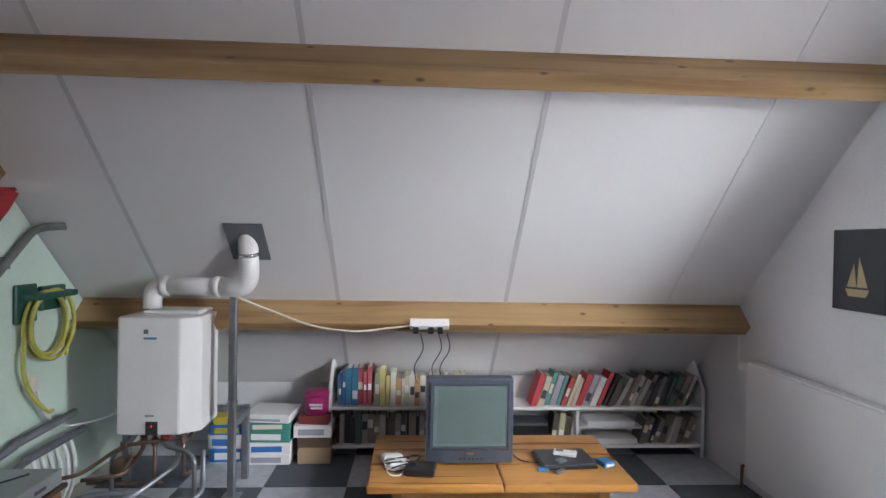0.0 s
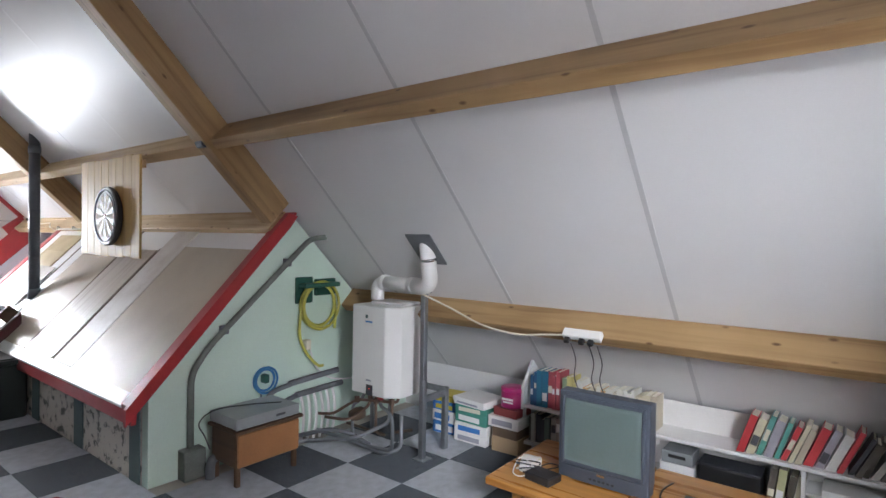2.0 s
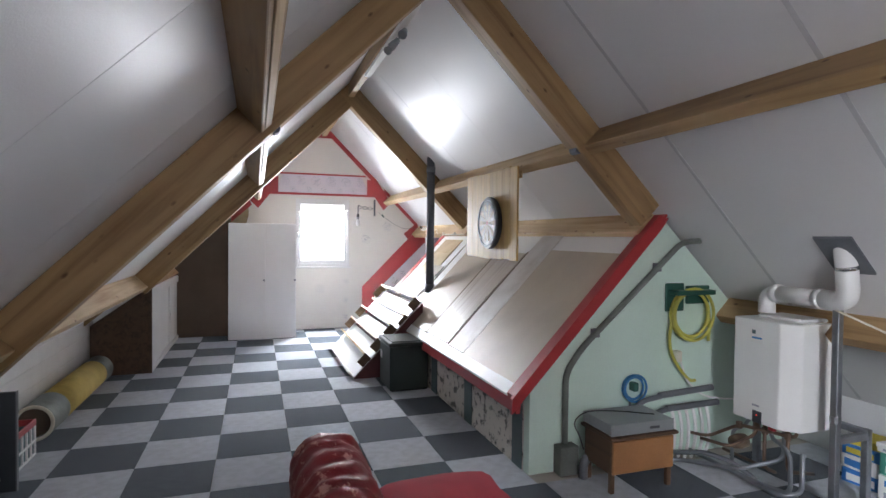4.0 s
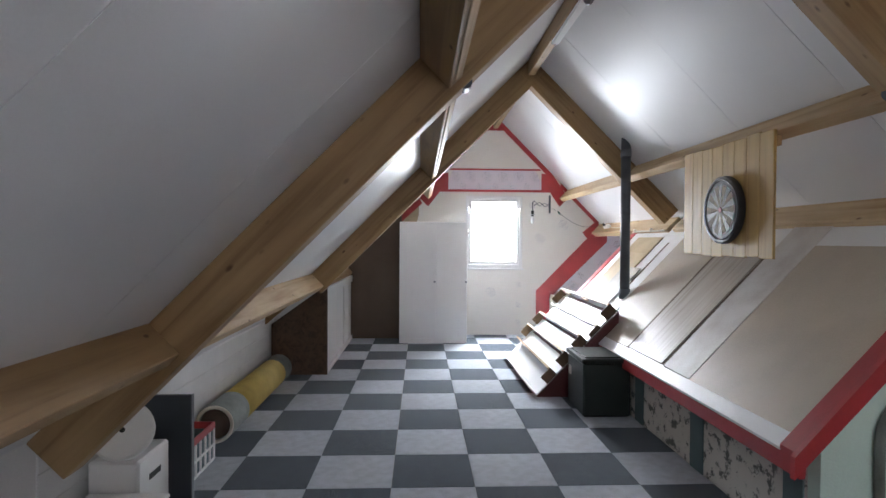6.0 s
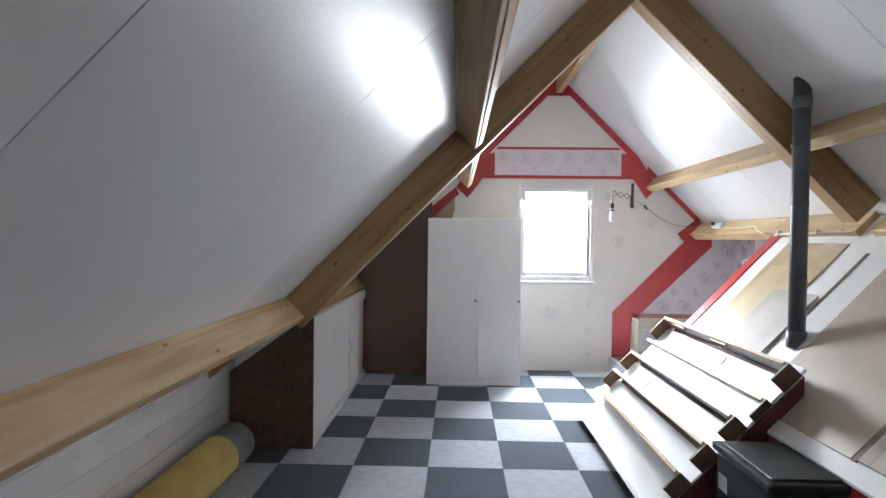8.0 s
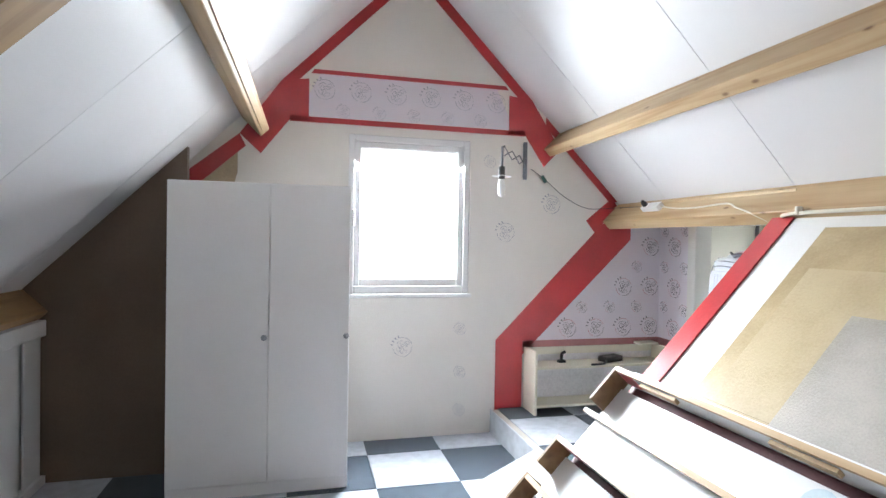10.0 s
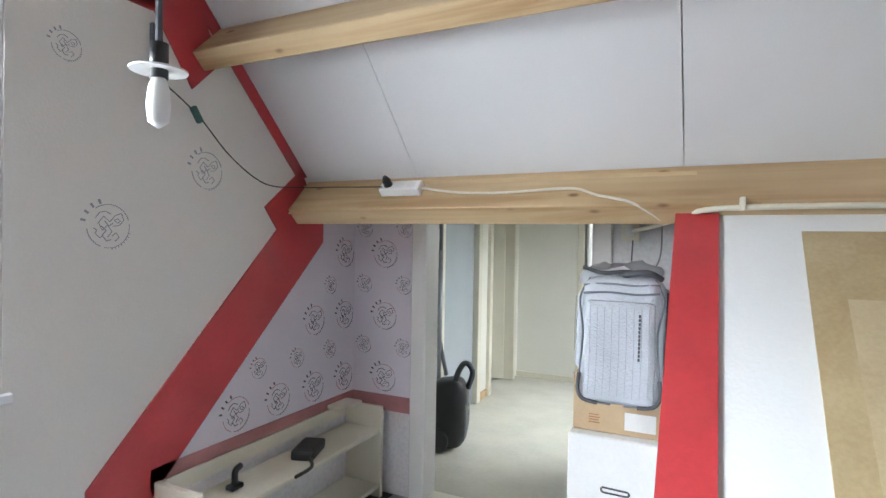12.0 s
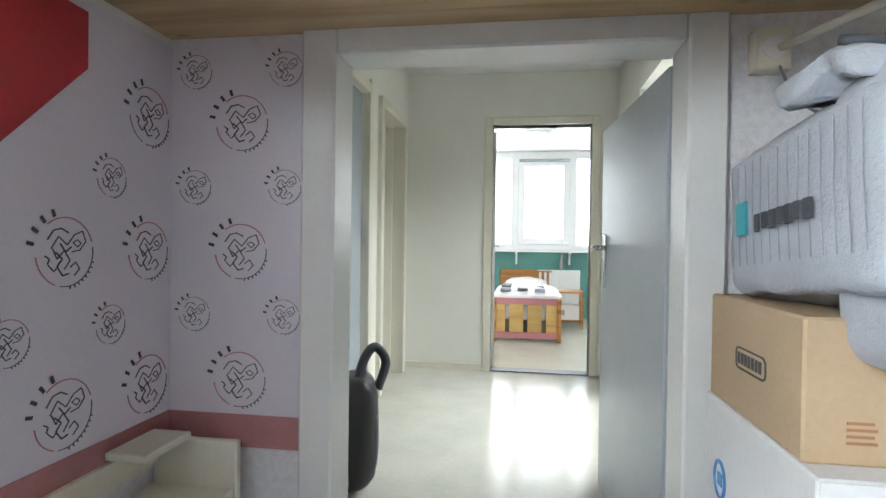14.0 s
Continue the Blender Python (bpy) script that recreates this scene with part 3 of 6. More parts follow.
part("leaf", box(LX0 - 0.06, LX0 - 0.02, 4.104, 4.846, HF + 0.006, 1.996, 0.003), DOORGREY, door2)
for y in (4.06, 4.85):
    part("casing", box(LX0, LX0 + 0.016, y, y + 0.04, HF, 2.04, 0.003), CREAM, door2)
H0, H1, HT = -8.108, -7.40, 1.985
bm = box(LX0 - 1.2, H0, LY1, LY1 + 0.1, HF, LZ)
box(H1, -5.9, LY1, LY1 + 0.1, HF, LZ, bm=bm)
box(H0, H1, LY1, LY1 + 0.1, HT, LZ, bm=bm)
tagged(part("wall_landing_end", bm, WALLCREAM), "cream wall at the end of the landing", "wall", kind="structure")

# bedroom beyond the landing
tagged(part("wall_bedroom_side", box(-9.9, -9.8, 5.99, 9.1, HF, 2.4), PAPERW), "white bedroom wall", "wall", kind="structure")
tagged(part("wall_bedroom_east", box(-6.0, -5.9, 5.99, 9.1, HF, 2.4), PAPERW), "white bedroom wall", "wall", kind="structure")
tagged(part("ceiling_bedroom", box(-9.9, -5.9, LY1 + 0.1, 9.1, 2.32, 2.42), PAPERW), "white bedroom ceiling", "ceiling", kind="structure")
tagged(part("wall_bedroom_window", box(-9.9, -5.9, 9.0, 9.1, HF, 1.02), TEAL), "teal wall under the bedroom window", "wall", kind="structure")
bwin = tagged(new("window_2"), "wide white framed bedroom window", "window", kind="structure")
part("window_sill", box(-9.8, -6.0, 8.82, 9.10, 1.02, 1.05, 0.005), WHITE, bwin)
for x in (-9.75, -8.80, -8.0, -7.26, -6.60, -6.05):
    part("frame", box(x - 0.045, x + 0.045, 9.02, 9.09, 1.05, 2.32, 0.006), WHITE, bwin)
part("head_frame", box(-9.75, -6.05, 9.021, 9.091, 2.22, 2.32, 0.006), WHITE, bwin)
part("bottom_frame", box(-9.75, -6.05, 9.021, 9.091, 1.05, 1.12, 0.006), WHITE, bwin)
bp_ = part("pane", box(-9.75, -6.05, 9.05, 9.058, 1.1, 2.24), GLASS, bwin)
bp_.visible_shadow = False
for nm, (x0, x1, z0, z1) in {"sash_left": (-7.955, -7.875, 1.12, 2.22), "sash_right": (-7.385, -7.305, 1.12, 2.22), "sash_top": (-7.875, -7.385, 2.12, 2.22), "sash_bottom": (-7.875, -7.385, 1.12, 1.20)}.items():
    part(nm, box(x0, x1, 9.005, 9.045, z0, z1, 0.005), WHITE, bwin)
part("blind_rail", box(-7.95, -7.31, 8.985, 9.003, 2.18, 2.215, 0.004), STEEL, bwin)
tagged(part("backdrop_garden", box(-60, 40, 60, 60.1, -10, 40), PALEGLOW), "bright white overcast distance", "sky", kind="structure")
for x in (-7.97, -7.30):
    b_ = thing("shelf_bracket", "white bracket under the bedroom sill", "bracket", group="sill brackets", place=(x, 8.99, 0.86))
    part("arm", prism([(0, 0), (0, 0.16), (-0.16, 0.16), (-0.16, 0.14), (-0.03, 0.12)], -0.012, 0.012), WHITE, b_)

hd = tagged(new("door_2"), "white frame round the open bedroom doorway", "door", kind="structure")
part("jamb_left", box(H0 - 0.06, H0, LY1 - 0.015, LY1 + 0.115, HF, HT + 0.06, 0.004), CREAM, hd)
part("jamb_right", box(H1, H1 + 0.06, LY1 - 0.015, LY1 + 0.115, HF, HT + 0.06, 0.004), CREAM, hd)
part("head", box(H0, H1, LY1 - 0.015, LY1 + 0.115, HT, HT + 0.06, 0.004), CREAM, hd)
part("threshold", box(H0, H1, LY1 - 0.01, LY1 + 0.11, HF, HF + 0.008), DKSTEEL, hd)
hl = part("leaf", box(-0.04, 0, 0, 0.70, 0.01, 1.79, 0.004), PAPERW, hd, m=pose(H0 + 0.02, LY1 + 0.12, HF, 0, 0, 4))
part("lever", tube(bent([(0, 0.63, 0.92), (0.045, 0.63, 0.92), (0.045, 0.54, 0.92)], 0.02), 0.009), CHROME, hl, smooth=True)
for k, (y0, y1) in enumerate(((4.10, 4.85), (5.05, 5.75))):
    wd = tagged(new("door_%d" % (3 + k)), "cream door frame with its door ajar", "door", kind="structure")
    part("jamb_left", box(LX0 - 0.115, LX0 + 0.03, y0, y0 + 0.06, HF, 2.0, 0.004), CREAM, wd)
    part("jamb_right", box(LX0 - 0.115, LX0 + 0.03, y1 - 0.06, y1, HF, 2.0, 0.004), CREAM, wd)
    part("head", box(LX0 - 0.115, LX0 + 0.03, y0 + 0.06, y1 - 0.06, 1.94, 2.0, 0.004), CREAM, wd)
    lf = part("leaf", box(0, 0.62, -0.02, 0.02, 0.01, 1.76, 0.004), CREAM if k else PAPERW, wd, m=pose(LX0 - 0.06, y1 - 0.08, HF, 0, 0, 200))
    part("keyhole", box(0.54, 0.56, 0.02, 0.026, 0.85, 1.05), BLACK, lf)
tagged(part("skirting_landing", box(LX0, H0 - 0.06, LY1 - 0.012, LY1, HF, HF + 0.05), CREAM), "low cream skirting board", "skirting", kind="structure")
tagged(part("skirting_oak", box(LX0 - 0.02, LX0 + 0.015, 4.85, 5.05, HF, HF + 0.06), PALE_PINE), "bare wooden skirting", "skirting", kind="structure")


# ---- roof timbers ----
def purlin(name, label, side, y, x0, x1, mat, w=0.077, d=0.184):
    """A beam set square to the slope, its uphill top edge touching the boards at y."""
    f = zn if side > 0 else zs
    ob = part(name, box(0, x1 - x0, 0, w, -d, -0.001, 0.004), mat)
    down = Vector((0, side, -1)).normalized()
    up = Vector((0, side, 1)).normalized()
    ex = Vector((1, 0, 0))
    m = Matrix((ex, down, up)).transposed().to_4x4()
    m.translation = (x0, y, f(y))
    ob.matrix_basis = m
    return tagged(ob, label, "beam", "roof purlins")


T1, T2 = -2.66, -6.08
for x in (-2.12, -1.08, -0.03):
    part("cover_strip", prism([(RY + 0.1, zn(RY + 0.1) - 0.0045), (KN - 0.02, zn(KN - 0.02) - 0.0045), (KN - 0.02, zn(KN - 0.02) - 0.0005), (RY + 0.1, zn(RY + 0.1) - 0.0005)], x - 0.012, x + 0.012), COVERSTRIP, bpy.data.objects["ceiling_north"])
purlin("roof_purlin", "long pine purlin under the white roof boards", 1, 2.185, T1 + 0.065, EX, PINE)
purlin("roof_purlin", "pale pine purlin between the roof trusses", 1, 2.205, T2 + 0.065, T1 - 0.065, PALE_PINE)
purlin("roof_purlin", "pale pine purlin ending at the gable", 1, 2.213, GX, T2 - 0.065, PALE_PINE)
purlin("roof_purlin", "low pine purlin above the bookcase", 1, 3.355, GWX, EX, PINE)
purlin("roof_purlin", "pale pine purlin above the low doorway", 1, 2.737, GX, T2 - 0.065, PALE_PINE, w=0.088, d=0.20)
purlin("roof_purlin", "pale pine purlin behind the dart board", 1, 2.737, T2 + 0.065, T1 - 0.065, PALE_PINE, w=0.10, d=0.20)
for a, b in ((GX, T2 - 0.065), (T2 + 0.065, T1 - 0.065), (T1 + 0.065, EX)):
    purlin("roof_purlin", "pine purlin on the dim roof slope", -1, -0.04, a, b, PINE if b > -3 else PALE_PINE)
for a, b in ((GX, T2 - 0.065), (T2 + 0.065, T1 - 0.065), (T1 + 0.065, EX)):
    purlin("roof_purlin", "low knotty pine purlin over the eaves", -1, -1.215, a, b, PALE_PINE if -6.1 < a < -5 else PINE)
tagged(part("ridge_beam", box(0, EX - GX, -0.035, 0.035, -0.16, 0, 0.004), PINE, m=pose(GX, RY, RZ - 0.035)), "pine ridge beam along the roof apex", "beam")


def truss(x, south_end, north_end):
    t = thing("roof_truss", "pair of heavy pine rafters meeting at the ridge", "rafter", (x, RY, RZ), group="roof trusses")
    for side, end in ((1, north_end), (-1, south_end)):
        d = Vector((0, side, -1)).normalized()
        up = Vector((0, side, 1)).normalized()
        m = Matrix((d, Vector((1, 0, 0)), up)).transposed().to_4x4()
        m.translation = d * 0.02 - up * 0.002
        part("rafter", box(0.0, end, -0.065, 0.065, -0.215, 0, 0.005), PINE, t, m=m)
    return t


tr1 = truss(T1, 3.93, 2.26)
truss(T2, 3.30, 2.24)
for s in (1, -1):
    part("bolt", lathe([(0.0, -0.04), (0.03, -0.04), (0.03, 0.04), (0.0, 0.04)], 10), DKSTEEL, tr1, m=pose(0.0, s * 0.97, -1.26, 0, 90, 0))

# ---- big things ----
# wardrobe
wr = thing("wardrobe", "plain white two-door wardrobe standing before the gable", "wardrobe", (-8.04, -0.38, 0))
part("body", box(-0.52, -0.02, 0, 0.965, 0, 1.73, 0.003), WHITE, wr)
for y0, y1, nm in ((0.004, 0.522, "left"), (0.526, 0.961, "right")):
    dr = part("door", box(-0.018, 0, y0, y1, 0.075, 1.726, 0.002), WHITE, wr)
    part("knob", lathe([(0.012, 0), (0.012, 0.012), (0.017, 0.02), (0.0, 0.026)], 10), STEEL, dr, m=pose(0, 0.50 if nm == "left" else 0.945, 0.88, 0, 90, 0))
part("plinth", box(-0.04, -0.012, 0.004, 0.961, 0.002, 0.07), WHITE, wr)
# brown board beside it
tagged(part("wall_hardboard", prism([(-1.35, 0), (-0.36, 0), (-0.36, zs(-0.36)), (-1.35, zs(-1.35))], -8.52, -8.46), HARDBOARD), "dark brown hardboard partition under the slope", "wall", kind="structure")

# low sliding-door cupboard in the eaves
cb = thing("eaves_cupboard", "low white sliding-door cupboard under the eaves", "cupboard", (-8.45, -1.09, 0))
part("body", box(0.0, 2.16, -0.58, -0.05, 0, 0.93, 0.003), WHITE, cb)
part("top_rail", box(0.0, 2.178, -0.05, 0, 0.85, 0.94, 0.003), WHITE, cb)
part("bottom_rail", box(0.0, 2.178, -0.05, 0, 0, 0.05, 0.003), WHITE, cb)
part("fixed_panel", box(0.02, 0.21, -0.032, -0.020, 0.052, 0.848, 0.002), WHITE, cb)
# charcoal strip gives the shade of an open gap; the body behind is solid
part("open_gap", box(0.212, 0.258, -0.0495, -0.044, 0.052, 0.848), CHARCOAL, cb)
for a, b, c in ((0.26, 0.74, -0.020), (0.72, 1.46, -0.036), (1.44, 2.15, -0.020)):
    dr = part("sliding_door", box(a, b, c - 0.012, c, 0.052, 0.848, 0.002), WHITE, cb)
    part("finger_grip", box(b - 0.062, b - 0.050, c, c + 0.002, 0.38, 0.50), GREYINK, dr)
part("upright", box(2.15, 2.178, -0.048, -0.001, 0.05, 0.85, 0.002), WHITE, cb)
part("end_panel", prism([(-0.60, 0.0), (0.0, 0.0), (0.0, 0.94), (-0.06, 0.94), (-0.60, 0.55)], 2.18, 2.20), DARK_WOOD, cb, "dark brown end panel")
tagged(part("eaves_bracket", prism([(-1.24, 0.94), (-1.62, 0.62), (-1.62, 0.78), (-1.26, 1.04)], -5.84, -5.76), PINE), "short pine bracket under the low purlin", "bracket")


# ---- things of the west end ----
def ledges():
    """Display steps: a sloping white base with boards square to it and brown end plates."""
    st = thing("display_steps", "white sloping display steps with bare board ledges", "steps", (0, 0, 0))
    x0, x1 = -7.075, -5.33
    part("base", prism([(1.02, 0.0), (1.79, 0.805), (1.79, 0.0)], x0 + 0.02, x1 - 0.02), MAROON, st, "dark maroon base")
    u = Vector((0, 1, PB)).normalized()
    n = Vector((0, -PB, 1)).normalized()
    o = Vector((0, 1.02, 0.02))

    def slab(name, s0, s1, h0, h1, a, b, mat, parent=st):
        pts = [o + u * s + n * h for s, h in ((s0, h0), (s1, h0), (s1, h1), (s0, h1))]
        return part(name, prism([(p.y, p.z) for p in pts], a, b), mat, parent)

    LEDGES = (0.25, 0.46, 0.67, 0.85, 1.07)
    for k, s in enumerate(LEDGES):
        slab("face", s, s + (0.18 if k < 4 else 0.06), 0.0, 0.012 + 0.002 * k, x0 + 0.01, x1 - 0.01, WHITE)
        hgt = (0.09, 0.10, 0.10, 0.045, 0.10)[k]
        jut = -0.05 if k == 3 else 0.03
        lg = slab("ledge", s, s + 0.014, 0.012, hgt, x0 + jut, x1 - 0.03, WHITE)
        slab("rail", s - 0.004, s + 0.018, hgt, hgt + 0.012, x0 + jut, x1 - 0.03, PALE_PINE, lg)
        if k in (1, 2, 4):
            slab("red_stripe", s - 0.003, s, 0.014, hgt - 0.01, x0 + 0.02, x0 + 0.13, RED, lg)
            slab("end_plate", s - (0.17 if k == 4 else 0.13), s + 0.02, 0.008, hgt + 0.004, x0, x0 + 0.016, ENDPLY, lg)
        slab("end_plate", s - 0.11, s + 0.02, 0.008, hgt + 0.006, x1 - 0.016, x1, DARK_WOOD, lg)
        if k == 4:
            for bx in (x0 + 0.20, x0 + 0.85):
                slab("batten", s - 0.018, s - 0.004, hgt - 0.035, hgt - 0.01, bx, bx + 0.22, PALE_PINE, lg)
    slab("face", 0.0, 0.24, 0.0, 0.010, x0 + 0.01, x1 - 0.01, WHITE)
    slab("front_board", -0.012, 0.0, 0.0, 0.09, x0 + 0.02, x1 - 0.02, WHITE)
    slab("red_stripe", -0.016, -0.012, 0.02, 0.06, x0 + 0.03, x1 - 0.04, RED)
    for a, s in ((-6.30, 0.77), (-6.62, 0.56), (-6.05, 0.97)):
        bm = lathe([(0.0, 0.0), (0.052, 0.0), (0.052, 0.0015), (0.0, 0.0015)], 18)
        q = o + u * s + n * 0.0205
        m = Matrix((Vector((1, 0, 0)), u, n)).transposed().to_4x4()
        m.translation = (a, q.y, q.z)
        part("painted_dot", bm, PALEBLUE, st, m=m)
    return st


ledges()

# dark bin beside the steps
bn = thing("storage_bin", "dark green plastic bin with a flat lid by the steps", "bin", (-4.99, 1.475, 0))
part("body", prism([(-0.24, -0.20), (0.24, -0.20), (0.24, 0.20), (-0.24, 0.20)], 0.0, 0.45, "z", 0.015), BINGREEN, bn)
ld = part("lid", box(-0.26, 0.26, -0.215, 0.215, 0.45, 0.49, 0.012, 2), BINGREEN, bn)
part("lid_ridge", box(-0.22, 0.22, -0.18, 0.18, 0.49, 0.50, 0.004), BINGREEN, ld)
part("label", box(-0.20, -0.12, -0.2025, -0.2005, 0.27, 0.35), PAPERW, bn)

# flue through the lid and roof
fl = thing("stove_flue", "dark grey ribbed flue pipe from lid to roof", "pipe", (-5.78, 2.005, 0))
part("pipe", tube([(0, 0, zp(2.005) - 0.01), (0, 0, 2.52)], 0.048, 16), DKSTEEL, fl, smooth=True)
part("collar", tube([(0, 0, zp(2.005) - 0.03), (0, 0, zp(2.005) + 0.07)], 0.056, 16), DKSTEEL, fl, smooth=True)
part("top_collar", tube([(0, 0, 2.33), (0, 0, 2.40)], 0.054, 16), LEAD, fl, smooth=True)
for z in (1.3, 1.75, 2.1):
    part("seam", tube([(0, 0, z), (0, 0, z + 0.012)], 0.0505, 16), DKSTEEL, fl, smooth=True)

# dart board on its plank panel
dp = thing("plank_board", "board of vertical golden pine planks hanging from the purlin", "board", (-4.46, 1.985, 1.37))
for k in range(8):
    part("plank", box(0, 0.76, -0.0670, 0.0670, 0, 0.018, 0.003), GOLD_PINE, dp, m=pose(0.068 + 0.135 * k, 0, random.uniform(-0.01, 0.01), 0, -90, 90))
part("top_batten", box(0, 1.08, 0.002, 0.03, 0.66, 0.72, 0.003), PINE, dp)
db = thing("dart_board", "round worn dart board with wire segments", "dart board", (-3.86, 1.962, 1.68))
part("backing", lathe([(0.0, 0), (0.222, 0), (0.226, 0.006), (0.226, 0.034), (0.218, 0.04), (0.0, 0.04)], 40), BLACK, db, m=pose(0, 0, 0, 90, 0, 0))
for k in range(20):
    for r0, r1, alt in ((0.02, 0.10, 0), (0.10, 0.108, 1), (0.108, 0.160, 0), (0.160, 0.170, 1)):
        a0, a1 = 2 * math.pi * (k - 0.47) / 20, 2 * math.pi * (k + 0.47) / 20
        c = [(r * math.cos(a), r * math.sin(a)) for r, a in ((r0, a0), (r1, a0), (r1, a1), (r0, a1))]
        mat = (GREENP if k % 2 else MAROON) if alt else (BLACK if k % 2 else TORN)
        part("segment", prism([(p[0], p[1]) for p in c], 0.04, 0.0425, "z"), mat, db, m=pose(0, 0, 0, 90, 0, 0))
part("bull", lathe([(0.0, 0.04), (0.018, 0.04), (0.018, 0.044), (0.0, 0.044)], 16), RED, db, m=pose(0, 0, 0, 90, 0, 0))
part("wire_ring", tube([(0.198 * math.cos(2 * math.pi * j / 32), -0.043, 0.198 * math.sin(2 * math.pi * j / 32)) for j in range(32)], 0.003, 5, closed=True), STEEL, db)

# carpet roll by the knee wall
rl = thing("carpet_roll", "yellow rolled-up carpet with grey taped ends", "carpet roll", (-4.22, -1.545, 0.142))
part("roll", tube([(-1.52, 0, 0), (-0.34, 0, 0)], 0.134, 28), YROLL, rl, smooth=True)
for a, b in ((-1.76, -1.5), (-0.36, 0.0)):
    bm = tube([(a, 0, 0), (b, 0, 0)], 0.138, 28, caps=False)
    tube([(a, 0, 0), (b, 0, 0)], 0.110, 28, bm=bm, caps=False)
    part("end_band", bm, ROLLEND, rl, smooth=True)
part("core", tube([(-1.74, 0, 0), (-0.03, 0, 0)], 0.109, 20), HARDBOARD, rl, smooth=True)
part("rim", tube([(0, 0.124 * math.cos(2 * math.pi * j / 24), 0.124 * math.sin(2 * math.pi * j / 24)) for j in range(24)], 0.013, 6, closed=True), CABLEW, rl, smooth=True)

# crates and clutter under the slope
cr = thing("crate", "red and grey folding plastic crate full of odds", "crate", (-3.67, -1.57, 0))
part("rim", box(-0.27, 0.27, 0.12, 0.135, 0.215, 0.26, 0.004), RED, cr)
part("rim", box(-0.27, 0.27, -0.135, -0.12, 0.215, 0.26, 0.004), RED, cr)
part("rim", box(-0.27, -0.255, -0.12, 0.12, 0.215, 0.26, 0.004), RED, cr)
part("rim", box(0.255, 0.27, -0.12, 0.12, 0.215, 0.26, 0.004), RED, cr)
part("floor_plate", box(-0.255, 0.255, -0.12, 0.12, 0.0, 0.012), SLATE, cr)
part("back_side", box(-0.26, 0.26, -0.132, -0.122, 0.012, 0.215), SLATE, cr)
part("front_side", box(-0.26, 0.26, 0.118, 0.124, 0.012, 0.215), SLATE, cr)
for k in range(8):
    part("slat", box(-0.265 + k * 0.0735, -0.253 + k * 0.0735, 0.124, 0.134, 0.012, 0.215), PAPERW, cr)
for z in (0.012, 0.105):
    part("slat", box(-0.265, 0.265, 0.125, 0.133, z, z + 0.014), PAPERW, cr)
part("end_side", box(-0.268, -0.26, -0.12, 0.12, 0.012, 0.215), SLATE, cr)
part("end_side", box(0.26, 0.268, -0.12, 0.12, 0.012, 0.215), SLATE, cr)
for k, (x, y, mt) in enumerate(((-0.12, 0.0, CARTON), (0.03, 0.03, YROLL), (0.14, -0.03, PAPERW), (-0.02, -0.05, REDL), (0.2, 0.05, PALE_PINE))):
    rg = thing("rag", "crumpled cloth lying in the red crate", "cloth", (-3.67 + x, -1.57 + y, 0.15), 30 * k, group="cloths in the crate")
    bm = bmesh.new()
    bmesh.ops.create_icosphere(bm, subdivisions=3, radius=0.085)
    for v in bm.verts:
        v.co *= 1 + 0.45 * noise.noise(v.co * 18 + Vector((k * 3, 0, 0)))
        v.co.z *= 0.75
    part("fold", bm, mt, rg, smooth=True)
bk = thing("dark_panel", "dark upright board leaning by the crate", "board", (-3.36, -1.55, 0))
part("board", box(-0.012, 0.012, -0.165, 0.20, 0, 0.60, 0.003), CHARCOAL, bk)
part("edge_strip", box(-0.014, 0.014, 0.20, 0.206, 0, 0.602), LEAD, bk)
wb = thing("white_bin", "white plastic bin with a slot beside the panel", "bin", (-3.08, -1.54, 0))
part("body", prism([(-0.16, -0.12), (0.16, -0.12), (0.16, 0.12), (-0.16, 0.12)], 0, 0.40, "z", 0.012), PVC, wb)
part("slot", box(-0.06, 0.06, 0.1205, 0.122, 0.27, 0.30), BLACK, wb)
ds = thing("round_lid", "round cream plastic lid with a centre hole", "lid", (-3.02, -1.54, 0.51))
part("disc", lathe([(0.0, 0), (0.13, 0), (0.14, 0.012), (0.14, 0.05), (0.13, 0.06), (0.0, 0.064)], 32), PVC, ds, m=pose(0, 0, 0, 0, 62, 20))
part("hole", lathe([(0.0, 0.064), (0.013, 0.064), (0.013, 0.067), (0.0, 0.067)], 14), BLACK, ds, m=pose(0, 0, 0, 0, 62, 20))
tb = thing("storage_tub", "teal lidded tub among the clutter", "tub", (-2.75, -1.45, 0))
part("body", prism([(-0.14, -0.18), (0.14, -0.18), (0.14, 0.18), (-0.14, 0.18)], 0, 0.24, "z", 0.012), GREENP, tb)
part("lid", box(-0.15, 0.15, -0.19, 0.19, 0.24, 0.265, 0.008), PVC, tb)

# white planks on the low wall
for k in range(4):
    ob = part("plank", box(0, T1 - (-6.24), 0, 0.012, 0, 0.148, 0.003), PAPERW, bpy.data.objects["wall_south"], m=pose(-6.24, KS, 0.005 + 0.15 * k))

# red sofa whose arm stands in the way
sf = thing("armchair", "red leather armchair with a rounded arm and cloth cushion", "armchair", (-1.25, 0.6, 0))
part("base", box(-0.40, 0.5, -0.42, 0.34, 0.05, 0.36, 0.02, 2), REDL, sf)


